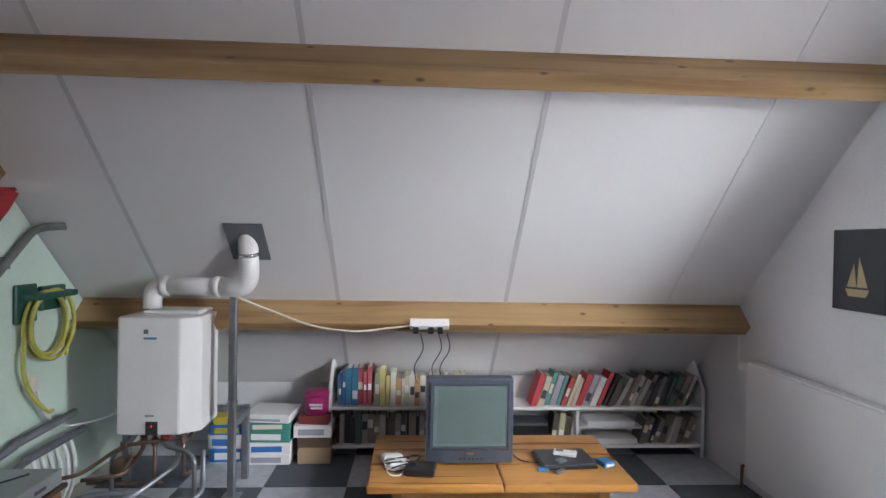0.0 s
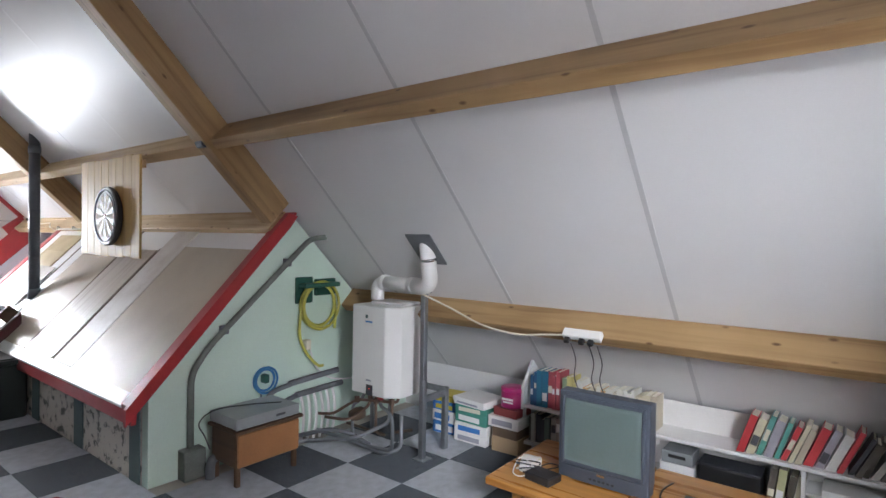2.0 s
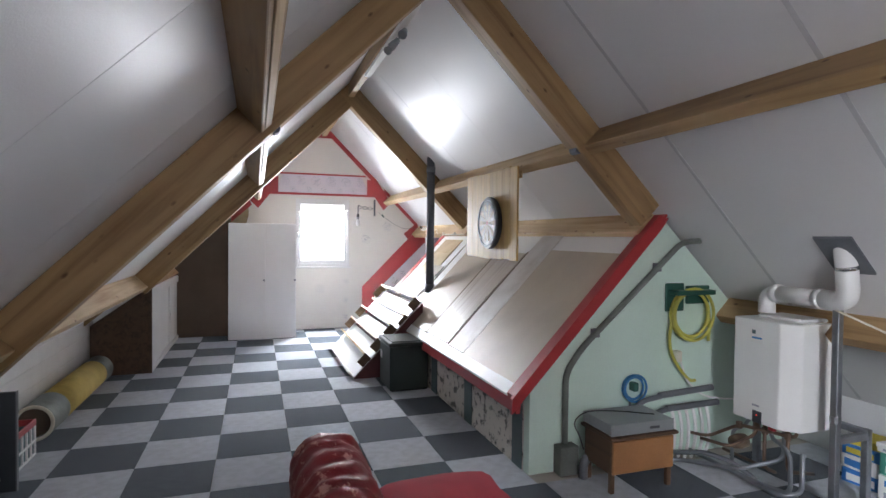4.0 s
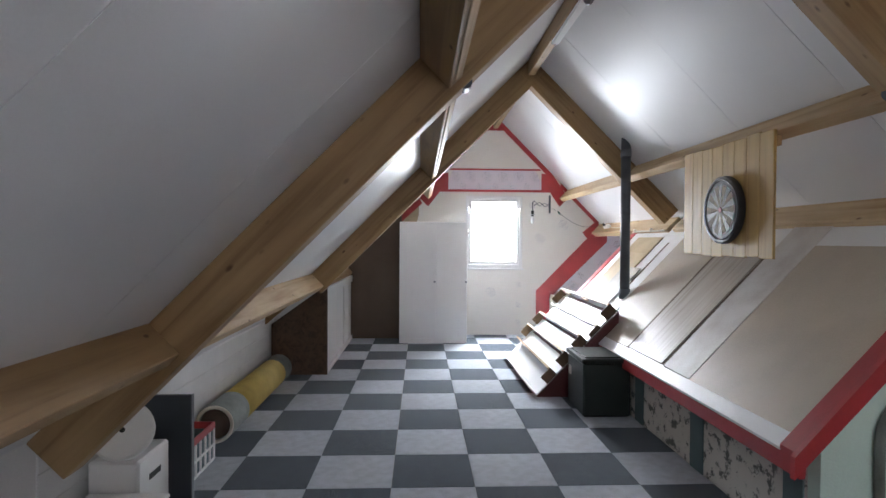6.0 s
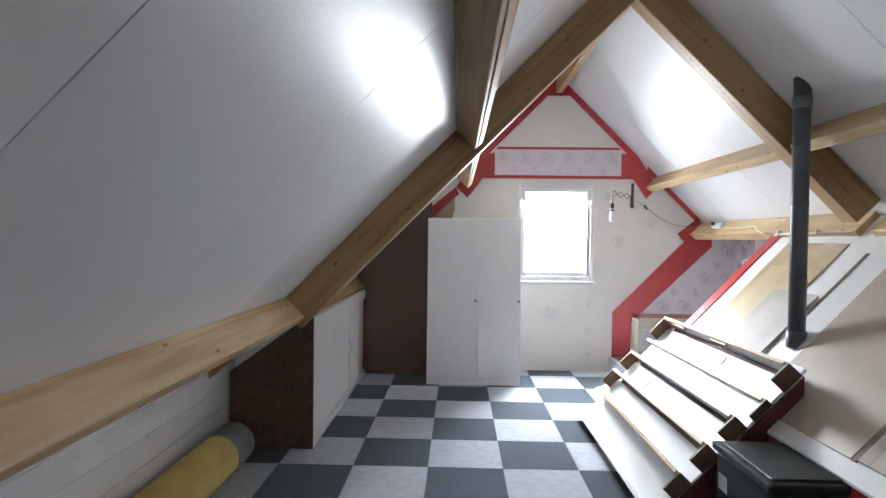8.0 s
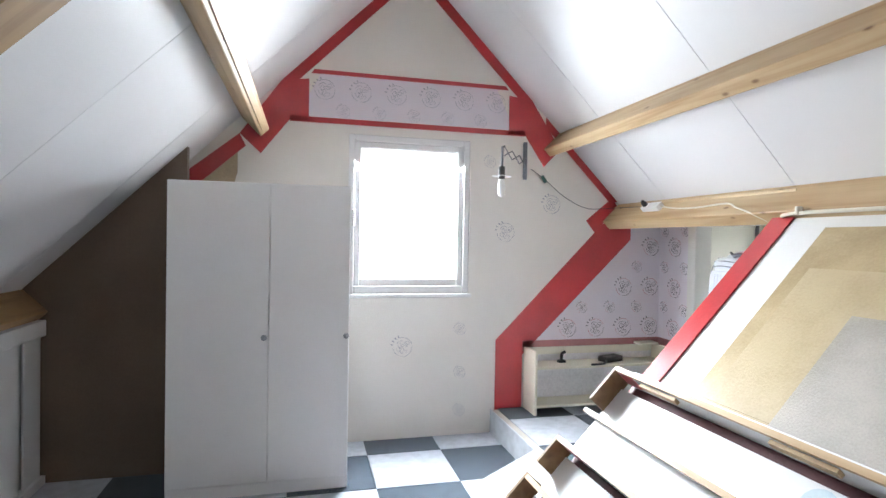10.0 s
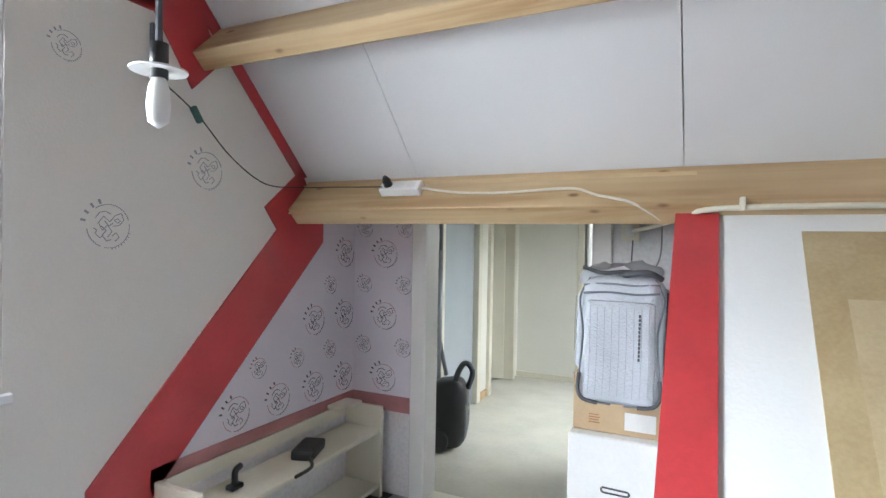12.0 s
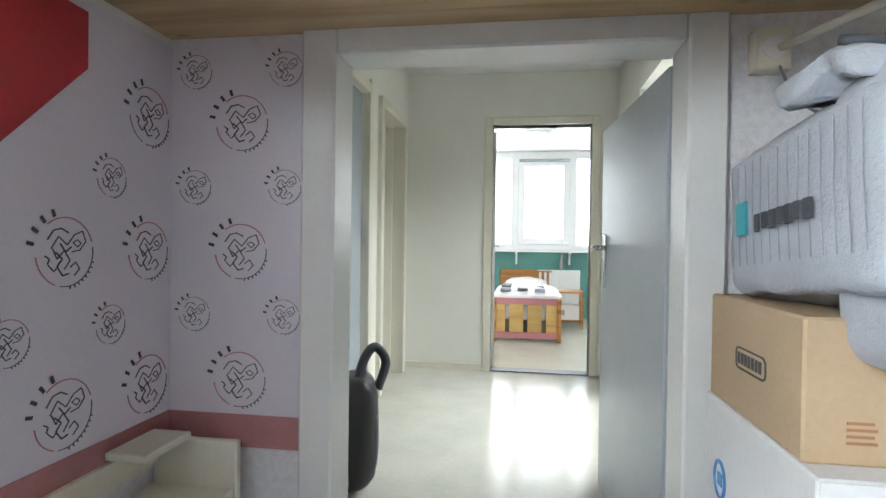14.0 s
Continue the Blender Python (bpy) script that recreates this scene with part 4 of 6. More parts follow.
def cushion(x0, x1, y0, y1, z0, z1, r, puff, seed, cuts=5, wob=0.009):
    bm = box(x0, x1, y0, y1, z0, z1)
    bmesh.ops.subdivide_edges(bm, edges=bm.edges[:], cuts=cuts, use_grid_fill=True)
    c, h = Vector(((x0 + x1) / 2, (y0 + y1) / 2, (z0 + z1) / 2)), Vector(((x1 - x0) / 2, (y1 - y0) / 2, (z1 - z0) / 2))
    for v in bm.verts:
        inner = Vector([max(-h[i] + r, min(h[i] - r, v.co[i] - c[i])) for i in range(3)])
        d = v.co - c - inner
        if d.length > 1e-6:
            v.co = c + inner + d.normalized() * r
        v.co += Vector((0, 0, 1)) * puff * max(0, 1 - ((v.co.x - c.x) / h.x) ** 2) * max(0, 1 - ((v.co.y - c.y) / h.y) ** 2) * (1 if v.co.z > c.z else 0)
        v.co += Vector((1, 1, 1)) * wob * noise.noise(v.co * 14 + Vector((seed, 0, 0)))
    return bm
arm = cushion(-0.50, 0.48, -0.46, -0.185, 0.06, 0.76, 0.12, 0.012, 1, 40, 0.006)
for v in arm.verts:
    fold = math.sin(62 * v.co.x + 5 * noise.noise(v.co * 5)) + 0.6 * noise.noise(v.co * 24)
    out = Vector((0, v.co.y + 0.3225, max(0.0, v.co.z - 0.60)))
    v.co += out.normalized() * 0.0075 * fold * max(0.0, min(1.0, (v.co.z - 0.30) / 0.25)) if out.length > 0.01 else Vector((0, 0, 0))
part("arm", arm, REDSPOT, sf, "spotted dark red arm", smooth=True)
part("seat_cushion", cushion(-0.27, 0.36, -0.18, 0.32, 0.36, 0.61, 0.07, 0.05, 3, 8), REDCLOTH, sf, "red cloth seat cushion", smooth=True)
part("backrest", cushion(0.34, 0.54, -0.42, 0.36, 0.20, 0.62, 0.08, 0.0, 5, 8), REDL, sf, smooth=True)
for x in (-0.42, 0.44):
    for y in (-0.38, 0.28):
        part("foot", lathe([(0.025, 0), (0.03, 0.06)], 12, at=(x, y, 0)), DARK_WOOD, sf)

# ridge lights: battens and spots
tk = thing("spot_rail", "white ceiling rail with small spotlights on the ridge", "spotlight", (-4.1, RY, RZ - 0.235))
part("rail", box(-0.9, 0.9, -0.03, 0.03, 0.0, 0.035, 0.004), PVC, tk)
for x, rz in ((0.12, 30), (0.30, -40), (0.5, 60)):
    sp = part("spot", lathe([(0.0, 0), (0.022, 0.0), (0.034, 0.07), (0.036, 0.09), (0.03, 0.09), (0.0, 0.07)], 14), STEEL, tk, m=pose(x, 0.02, -0.02, 130, 0, rz), smooth=True)
    part("bracket", tube([(0, 0, 0), (0, 0.02, -0.05)], 0.006, 6), STEEL, sp)
for x0, x1 in ((-8.6, -6.2), (-5.95, -2.8), (-2.5, 0.8)):
    bt = thing("light_batten", "thin pale batten nailed under the purlin", "batten", group="purlin battens")
    y = -0.04
    p = Vector((0, y, zs(y))) + Vector((0, 1, -1)).normalized() * 0.186
    part("strip", box(0, x1 - x0, -0.018, 0.018, -0.006, 0.006, 0.002), PALE_PINE, bt, m=pose(x0, p.y - 0.028, p.z - 0.028, 45, 0, 0))

# scissor lamp on the gable
sl = thing("scissor_lamp", "wall lamp on an extending scissor arm, bare bulb", "lamp", (GX, 1.93, 2.02))
part("bracket", box(0.006, 0.022, -0.015, 0.015, -0.12, 0.16, 0.003), DKSTEEL, sl)
for k in range(3):
    a, b = -0.115 * k, -0.115 * (k + 1)
    dx = 0.155 * k
    for z0, z1 in ((0.03, -0.03), (-0.03, 0.03)):
        part("scissor_link", tube([(0.03 + dx, a, z0), (0.03 + dx + 0.155, b, z1)], 0.004, 5), DKSTEEL, sl)
part("stem", tube([(0.495, -0.345, 0.03), (0.54, -0.375, 0.02), (0.55, -0.38, -0.12)], 0.008, 8), DKSTEEL, sl)
part("socket", tube([(0.55, -0.38, -0.11), (0.55, -0.38, -0.19)], 0.02, 12), BLACK, sl, smooth=True)
part("shade_ring", lathe([(0.02, 0), (0.062, -0.004), (0.062, 0.0), (0.02, 0.006)], 20, at=(0.55, -0.38, -0.17)), PVC, sl)
part("bulb", lathe([(0.015, -0.13), (0.022, -0.15), (0.026, -0.19), (0.022, -0.23), (0.0, -0.245)], 14, at=(0.55, -0.38, -0.06)), PVC, sl, smooth=True)
cd = thing("lamp_cord", "thin black cord with an inline switch", "cord", (0, 0, 0))
part("cord", tube(smooth_path([(GX + 0.03, 1.97, 1.98), (GX + 0.05, 2.08, 1.90), (GX + 0.03, 2.25, 1.78), (GX + 0.02, 2.44, 1.70), (GX + 0.06, 2.60, 1.70), (GX + 0.20, 2.63, 1.70), (-8.27, 2.60, 1.69)]), 0.0026, 5), BLACK, cd)
part("switch", box(-0.01, 0.01, -0.012, 0.012, -0.03, 0.03, 0.004), GREENP, cd, m=pose(GX + 0.05, 2.07, 1.905, 35, 0, 0))

# power strip and cables on the purlin over the doorway
nn = Vector((0, -1, 1)).normalized()


def on_purlin(x, down, y=2.737, lift=0.0):
    """A point on the uphill face of a purlin: down along the face from the boards."""
    p = Vector((x, y, zn(y))) + Vector((0, -1, -1)).normalized() * down + nn * lift
    return p


def strip(x0, y, down, length, label, sockets=3, plugs=(), hanging=()):
    s = thing("power_strip", label, "power strip")
    m = Matrix((Vector((1, 0, 0)), Vector((0, -1, -1)).normalized(), nn)).transposed().to_4x4()
    m.translation = on_purlin(x0, down, y)
    part("case", box(0, length, -0.028, 0.028, 0.001, 0.04, 0.006, 2), PVC, s, m=m)
    for k in range(sockets):
        cx = length * (k + 0.7) / (sockets + 0.4)
        part("socket", lathe([(0.019, 0.040), (0.019, 0.0415), (0.0, 0.0415)], 16), PAPERW if k not in plugs else BLACK, s, m=m @ pose(cx, 0, 0))
        if k in plugs:
            part("plug", lathe([(0.018, 0.041), (0.018, 0.065), (0.008, 0.085), (0.0, 0.085)], 12), BLACK, s, m=m @ pose(cx, 0, 0))
    for cx in hanging:
        pl = part("plug", box(cx - 0.017, cx + 0.017, 0.029, 0.066, 0.008, 0.034, 0.005), BLACK, s, m=m)
    return s


strip(-8.30, 2.737, 0.10, 0.185, "white power strip fixed to the purlin over the door", 3, (0,))
c1 = thing("purlin_cable", "cream cable stapled along the purlin", "cable")
part("cable", tube(smooth_path([on_purlin(-8.115, 0.10, lift=0.02), on_purlin(-7.95, 0.118, lift=0.006), on_purlin(-7.75, 0.125, lift=0.005), on_purlin(-7.52, 0.11, lift=0.005), on_purlin(-7.42, 0.15, lift=0.005), on_purlin(-7.30, 0.195, lift=0.005), (-7.20, 2.66, 1.545)]), 0.005, 6), CABLEW, c1, smooth=True)
c2 = thing("conduit", "cream plastic conduit with clips over the box lid", "conduit")
part("pipe", tube(bent([(-7.35, 3.08, 1.53), (-7.22, 2.80, 1.545), (-7.10, 2.59, 1.585), (-6.9, 2.578, 1.590), (-6.16, 2.578, 1.590)], 0.08), 0.009, 8), CABLEW, c2, smooth=True)
for x in (-6.98, -6.5):
    part("clip", box(x - 0.008, x + 0.008, 2.565, 2.60, 1.578, 1.62, 0.003), CABLEW, c2)
sk = thing("wall_socket", "cream wall socket beside the low door", "socket", (-7.36, DY, 1.53))
part("case", box(-0.035, 0.035, -0.045, -0.001, -0.045, 0.045, 0.006, 2), CREAM, sk)
part("face", lathe([(0.022, 0.0), (0.022, 0.003), (0.0, 0.003)], 18), PAPERW, sk, m=pose(0, -0.046, 0, 90, 0, 0))
for k, pts in enumerate(([(-7.35, 3.07, 1.49), (-7.345, 3.0, 1.40), (-7.33, 2.9, 1.34)], [(-7.22, 2.80, 1.54), (-7.23, 2.85, 1.42), (-7.28, 2.85, 1.34)])):
    c3 = thing("thin_cord", "thin grey cord hanging by the socket", "cord", group="socket cords")
    part("cord", tube(smooth_path(pts), 0.003, 5), LEAD, c3)

# white alcove shelf
sh = thing("low_shelf", "low cream open shelf along the papered wall", "shelf", (GX + 0.01, 1.95, HF))
for y in (0.0, 1.10):
    part("side", box(0, 0.215, y, y + 0.022, 0, 0.46, 0.003), CREAM, sh)
for z in (0.05, 0.33):
    part("shelf_board", box(0, 0.21, 0.023, 1.099, z, z + 0.02, 0.003), CREAM, sh)
part("back_rail", box(0.0, 0.012, 0.023, 1.099, 0.40, 0.455), CREAM, sh)
part("top_cleat", box(0.0, 0.10, 0.94, 1.10, 0.462, 0.48, 0.003), CREAM, sh)
cl = thing("clothes_brush", "black gadget with a cord on the shelf", "gadget", (GX + 0.12, 2.62, HF + 0.35), 20)
part("body", box(-0.05, 0.05, -0.09, 0.09, 0, 0.045, 0.014, 2), BLACK, cl)
part("handle", tube(smooth_path([(0.03, -0.08, 0.02), (0.07, -0.16, 0.012), (0.04, -0.26, 0.01)]), 0.008, 6), BLACK, cl)
kn = thing("small_clamp", "small black clamp standing on the shelf", "clamp", (GX + 0.10, 2.22, HF + 0.35))
part("foot", box(-0.02, 0.02, -0.03, 0.03, 0, 0.02, 0.005), BLACK, kn)
part("post", tube(bent([(0, 0, 0.02), (0, 0, 0.07), (0, 0.03, 0.08)], 0.015), 0.012, 8), BLACK, kn, smooth=True)

# boxes and suitcase
wx = thing("white_box", "tall white cardboard box with blue print", "box", (-7.33, 2.84, HF))
part("carton", box(-0.165, 0.155, -0.24, 0.19, 0, 0.645, 0.004), PAPERW, wx)
part("flap", box(-0.162, 0.152, -0.243, -0.2402, 0.59, 0.642), PAPERW, wx)
part("handle_slot", tube(bent([(-0.05, -0.2402, 0.475), (-0.05, -0.2402, 0.46), (0.04, -0.2402, 0.46), (0.04, -0.2402, 0.475), (-0.048, -0.2402, 0.477)], 0.012), 0.0035, 6), INK, wx)
for y, z, r in ((0.10, 0.50, 0.034), (0.055, 0.43, 0.038), (0.11, 0.36, 0.034), (0.06, 0.29, 0.034), (0.0, 0.40, 0.03)):
    part("print_ring", tube([(-0.1652, y + r * 0.8 * math.cos(w), z + r * math.sin(w)) for w in [2 * math.pi * q / 20 for q in range(20)]], 0.0042, 4, closed=True), BLUEH, wx)
    part("print_mark", box(-0.1664, -0.1652, y - 0.012, y + 0.012, z - 0.012, z + 0.012, 0.0), BLUEH, wx)
for k, (y, z, w, h) in enumerate(((-0.03, 0.50, 0.018, 0.022), (-0.075, 0.485, 0.022, 0.03), (-0.075, 0.43, 0.016, 0.018), (-0.12, 0.455, 0.014, 0.022), (-0.12, 0.41, 0.02, 0.01), (-0.185, 0.43, 0.03, 0.05))):
    part("print_mark", box(-0.1664, -0.1652, y - w, y, z, z + h), BLUEH if k in (1, 5) else GREYINK, wx)
cx = thing("cardboard_box", "brown cardboard box on the white box", "box", (-7.335, 2.85, HF + 0.645))
part("carton", box(-0.155, 0.145, -0.20, 0.17, 0, 0.20, 0.004), CARTON, cx)
part("label", box(0.02, 0.12, -0.2015, -0.2002, 0.02, 0.08), PAPERW, cx)
part("print_rim", tube(bent([(-0.1552, 0.035, 0.10), (-0.1552, 0.035, 0.118), (-0.1552, -0.085, 0.118), (-0.1552, -0.085, 0.082), (-0.1552, 0.035, 0.082), (-0.1552, 0.035, 0.10)], 0.015), 0.002, 4), INK, cx)
for k in range(7):
    part("print_mark", box(-0.1562, -0.1552, 0.018 - 0.0145 * k, 0.028 - 0.0145 * k, 0.090, 0.110), INK, cx)
for k in range(4):
    part("stamp", box(-0.10, -0.062 - 0.004 * (k % 2), -0.2013, -0.2002, 0.030 + 0.009 * k, 0.034 + 0.009 * k), VENEER, cx)
su = thing("suitcase", "grey striped fabric suitcase lying on the cardboard box", "suitcase", (-7.315, 2.63, 0.955))
su.rotation_euler = (radians(-5), 0, 0)
part("case", cushion(-0.125, 0.125, -0.17, 0.06, 0.0, 0.40, 0.045, 0.01, 7, 12, 0.004), SUIT, su, smooth=True)
part("front_pocket", cushion(-0.108, 0.108, -0.186, -0.15, 0.012, 0.325, 0.016, 0.0, 8, 10, 0.004), SUIT, su, smooth=True)
for k in range(9):
    x = -0.088 + 0.022 * k
    part("stripe", tube(smooth_path([(x, -0.187, 0.03), (x + 0.002, -0.1885, 0.16), (x, -0.187, 0.305)], 4), 0.0008, 5), GREYINK, su)
for k in range(12):
    part("print_bar", box(0.058, 0.064, -0.1895, -0.1880, 0.145 + 0.012 * k, 0.154 + 0.012 * k), INK, su)
for sx in (-1, 1):
    part("piping", tube(smooth_path([(sx * 0.02, -0.172, 0.004), (sx * 0.10, -0.172, 0.012), (sx * 0.121, -0.165, 0.05), (sx * 0.112, -0.172, 0.22), (sx * 0.128, -0.155, 0.33), (sx * 0.10, -0.14, 0.395)]), 0.0035, 6), LEAD, su, smooth=True)
    part("corner_guard", tube(smooth_path([(sx * 0.06, -0.175, 0.004), (sx * 0.105, -0.175, 0.012), (sx * 0.123, -0.168, 0.04), (sx * 0.12, -0.168, 0.09)]), 0.0065, 6), SUITD, su, smooth=True)
for z, y in ((0.345, -0.174), (0.372, -0.165)):
    part("zip", tube(smooth_path([(-0.115, y + 0.01, z), (-0.04, y, z + 0.006), (0.05, y, z + 0.002), (0.115, y + 0.012, z + 0.008)]), 0.0035, 5), LEAD, su, smooth=True)
part("handle", tube(smooth_path([(-0.01, -0.12, 0.402), (0.03, -0.15, 0.412), (0.08, -0.15, 0.416), (0.115, -0.11, 0.40)]), 0.010, 8), SUITD, su, smooth=True)
part("rear_case", cushion(-0.130, 0.122, 0.03, 0.385, 0.085, 0.385, 0.05, 0.012, 17, 14, 0.009), SUIT, su, smooth=True)
part("side_pocket", cushion(-0.15, -0.11, -0.12, 0.365, 0.098, 0.355, 0.02, 0.0, 9, 12, 0.008), SUIT, su, smooth=True)
for k in range(14):
    y = -0.09 + 0.032 * k
    part("stripe", tube([(-0.1535, y, 0.15), (-0.1555, y, 0.24), (-0.1535, y, 0.335)], 0.0008, 5), GREYINK, su)
part("badge", box(-0.159, -0.1535, 0.255, 0.295, 0.205, 0.265), BADGE, su)
for k in range(7):
    part("badge_bar", box(-0.159, -0.1535, 0.03 + 0.028 * k, 0.048 + 0.028 * k, 0.205 + 0.004 * (k % 2), 0.235), SUITD, su)
part("back_shell", box(0.10, 0.142, -0.02, 0.05, 0.02, 0.36, 0.015, 2), SUITD, su)
bg = thing("crumpled_bag", "grey cloth bag lying on the suitcase", "bag", (-7.34, 2.72, 1.345))
part("bag", cushion(-0.12, 0.12, -0.10, 0.12, 0.0, 0.045, 0.02, 0.015, 11, 9, 0.035), SUIT, bg, smooth=True)
part("strap", tube(smooth_path([(-0.12, -0.08, 0.045), (-0.05, -0.115, 0.03), (0.03, -0.10, 0.035), (0.11, -0.115, 0.02)]), 0.007, 6), SUITD, bg, smooth=True)

# vacuum cleaner on the landing
vc = thing("vacuum_cleaner", "black canister vacuum cleaner standing on end", "vacuum cleaner", (-8.52, 3.84, HF), 15)
part("body", cushion(-0.11, 0.11, -0.12, 0.12, 0.02, 0.44, 0.08, 0.0, 13, 8), BLACK, vc, smooth=True)
part("front_panel", cushion(0.05, 0.105, -0.07, 0.07, 0.08, 0.34, 0.03, 0.0, 14, 5), CHARCOAL, vc, smooth=True)
part("label", box(0.104, 0.109, -0.03, 0.03, 0.30, 0.33), PAPERW, vc)
for y in (-0.062, 0.062):
    part("trim", tube(smooth_path([(0.09, y, 0.06), (0.108, y, 0.14), (0.110, y, 0.26), (0.09, y * 0.8, 0.36)]), 0.006, 6), SILVER, vc, smooth=True)
part("side_label", box(0.106, 0.110, 0.035, 0.055, 0.12, 0.26), PAPERW, vc)
part("handle", tube(smooth_path([(0.03, -0.05, 0.40), (0.06, -0.02, 0.50), (0.10, 0.0, 0.54), (0.14, 0.01, 0.48), (0.11, 0.0, 0.38)]), 0.018, 10), CHARCOAL, vc, smooth=True)
for y in (-0.10, 0.10):
    part("wheel", lathe([(0.0, -0.015), (0.07, -0.015), (0.075, 0.0), (0.07, 0.015), (0.0, 0.015)], 20), BLACK, vc, m=pose(-0.06, y * 1.25, 0.08, 90, 0, 0))
hs = thing("vacuum_hose", "grey hose with steel tube leaning on the wall", "hose", (0, 0, 0))
part("hose", tube(smooth_path([(-8.60, 3.95, 0.60), (-8.70, 4.02, 0.9), (-8.73, 4.03, 1.40), (-8.72, 4.03, 1.62), (-8.69, 4.0, 1.66), (-8.67, 3.98, 1.58), (-8.67, 3.98, 1.40)]), 0.014, 10), LEAD, hs, smooth=True)
part("tube", tube([(-8.67, 3.98, 1.42), (-8.67, 3.98, HF + 0.02)], 0.016, 10), STEEL, hs, smooth=True)

# bedroom
bed = thing("bed", "pine bed with a slatted footboard and patterned duvet", "bed", (-7.85, 7.18, HF))
part("foot_rail", box(-0.32, 0.34, 0.0, 0.04, 0.36, 0.42, 0.004), REDINK, bed)
part("foot_rail", box(-0.32, 0.34, 0.0, 0.04, 0.03, 0.09, 0.004), REDINK, bed)
for x in (-0.32, 0.30):
    part("leg", box(x, x + 0.04, -0.005, 0.045, 0, 0.42, 0.004), ORANGE_WOOD, bed)
for k in range(4):
    part("slat", box(-0.33 + 0.175 * k, -0.195 + 0.175 * k, 0.012, 0.03, 0.09, 0.36, 0.003), GOLD_PINE, bed)
part("side_rail", box(0.30, 0.33, 0.05, 1.72, 0.14, 0.26, 0.004), ORANGE_WOOD, bed)
part("side_rail", box(-0.32, -0.29, 0.05, 1.72, 0.14, 0.26, 0.004), ORANGE_WOOD, bed)
part("headboard", box(-0.32, 0.34, 1.72, 1.76, 0, 0.62, 0.01), ORANGE_WOOD, bed)
part("mattress", box(-0.29, 0.30, 0.05, 1.71, 0.20, 0.36, 0.03, 2), PAPERW, bed)
dv = part("duvet", cushion(-0.33, 0.36, 0.06, 1.35, 0.34, 0.45, 0.04, 0.06, 15, 9), PAPERW, bed, "white duvet with dark patches", smooth=True)
for k in range(9):
    part("patch", box(-0.25 + 0.17 * (k % 3), -0.15 + 0.17 * (k % 3), 0.15 + 0.3 * (k // 3), 0.30 + 0.3 * (k // 3), 0.47 + 0.018 * (1 - abs(k % 3 - 1)) , 0.50), INK if k % 2 else GREYINK, dv)
part("pillow", cushion(-0.25, 0.26, 1.30, 1.68, 0.37, 0.50, 0.05, 0.04, 16, 6), PAPERW, bed, smooth=True)
nt = thing("bedside_trolley", "small pine trolley with two shelves", "trolley", (-7.39, 8.25, HF))
for x in (-0.18, 0.16):
    for y in (-0.15, 0.13):
        part("post", box(x, x + 0.025, y, y + 0.025, 0, 0.42), ORANGE_WOOD, nt)
for z in (0.08, 0.40):
    part("shelf_board", box(-0.18, 0.185, -0.15, 0.155, z, z + 0.018), ORANGE_WOOD, nt)
rd2 = thing("radiator", "white panel radiator on the teal wall", "radiator", (-7.41, 8.93, HF + 0.12))
part("panel", box(-0.29, 0.24, -0.03, 0.04, 0, 0.50, 0.008), WHITE, rd2)
for k in range(8):
    part("rib", box(-0.27 + 0.064 * k, -0.24 + 0.064 * k, -0.036, -0.03, 0.03, 0.47, 0.002), WHITE, rd2)
tbx = thing("storage_box", "small white box on the trolley's lower shelf", "box", (-7.39, 8.25, HF + 0.098))
part("carton", box(-0.14, 0.14, -0.12, 0.12, 0, 0.16, 0.004), PAPERW, tbx)
part("label", box(-0.06, -0.02, -0.1215, -0.1202, 0.05, 0.11), GREYINK, tbx)
vs = thing("vase", "slim grey glass vase on the radiator", "vase", (-7.40, 8.93, HF + 0.62))
part("body", lathe([(0.0, 0), (0.03, 0), (0.036, 0.05), (0.018, 0.13), (0.012, 0.20), (0.014, 0.21)], 14), SILVER, vs, smooth=True)
cl2 = thing("ceiling_lamp", "round flat ceiling lamp in the bedroom", "lamp", (-7.72, 7.7, 2.32))
part("shade", lathe([(0.0, -0.06), (0.10, -0.055), (0.16, -0.02), (0.165, 0.0)], 24), PVC, cl2, smooth=True)
part("base", lathe([(0.17, -0.012), (0.17, 0.0)], 24), CHROME, cl2)


# ---- things of the boiler bay ----
bo = thing("boiler", "white wall-hung gas boiler on a steel stand", "boiler", (-2.02, 2.98, 0.41))
part("casing", prism([(-0.205, 0.012), (-0.193, 0.0), (0.13, 0.0), (0.225, 0.075), (0.225, 0.33), (-0.205, 0.33)], 0.0, 0.645, "z", 0.006), PVC, bo)
part("top_cover", prism([(-0.12, 0.10), (0.20, 0.10), (0.20, 0.32), (-0.12, 0.32)], 0.646, 0.67, "z", 0.012), PVC, bo)
ct = part("control", box(-0.045, 0.02, -0.006, 0.001, 0.0, 0.075, 0.002), CHARCOAL, bo)
part("lamp", lathe([(0.004, 0), (0.004, 0.003), (0.0, 0.003)], 8), glowing("red_lamp", (1, 0.05, 0.03), 2.0), ct, m=pose(-0.012, -0.006, 0.05, 90, 0, 0))
part("badge", box(-0.075, 0.015, -0.0015, -0.0002, 0.50, 0.60), PAPERW, bo)
part("badge_mark", box(-0.06, -0.035, -0.0025, -0.0016, 0.555, 0.58), SLATE, bo)
part("badge_bar", box(-0.06, 0.01, -0.0025, -0.0016, 0.525, 0.537), BLUEH, bo)
part("name_bar", box(-0.05, 0.0, -0.0015, -0.0002, 0.10, 0.112), GREYINK, bo)
fp = thing("boiler_flue", "white plastic flue pipe from boiler to roof", "pipe")
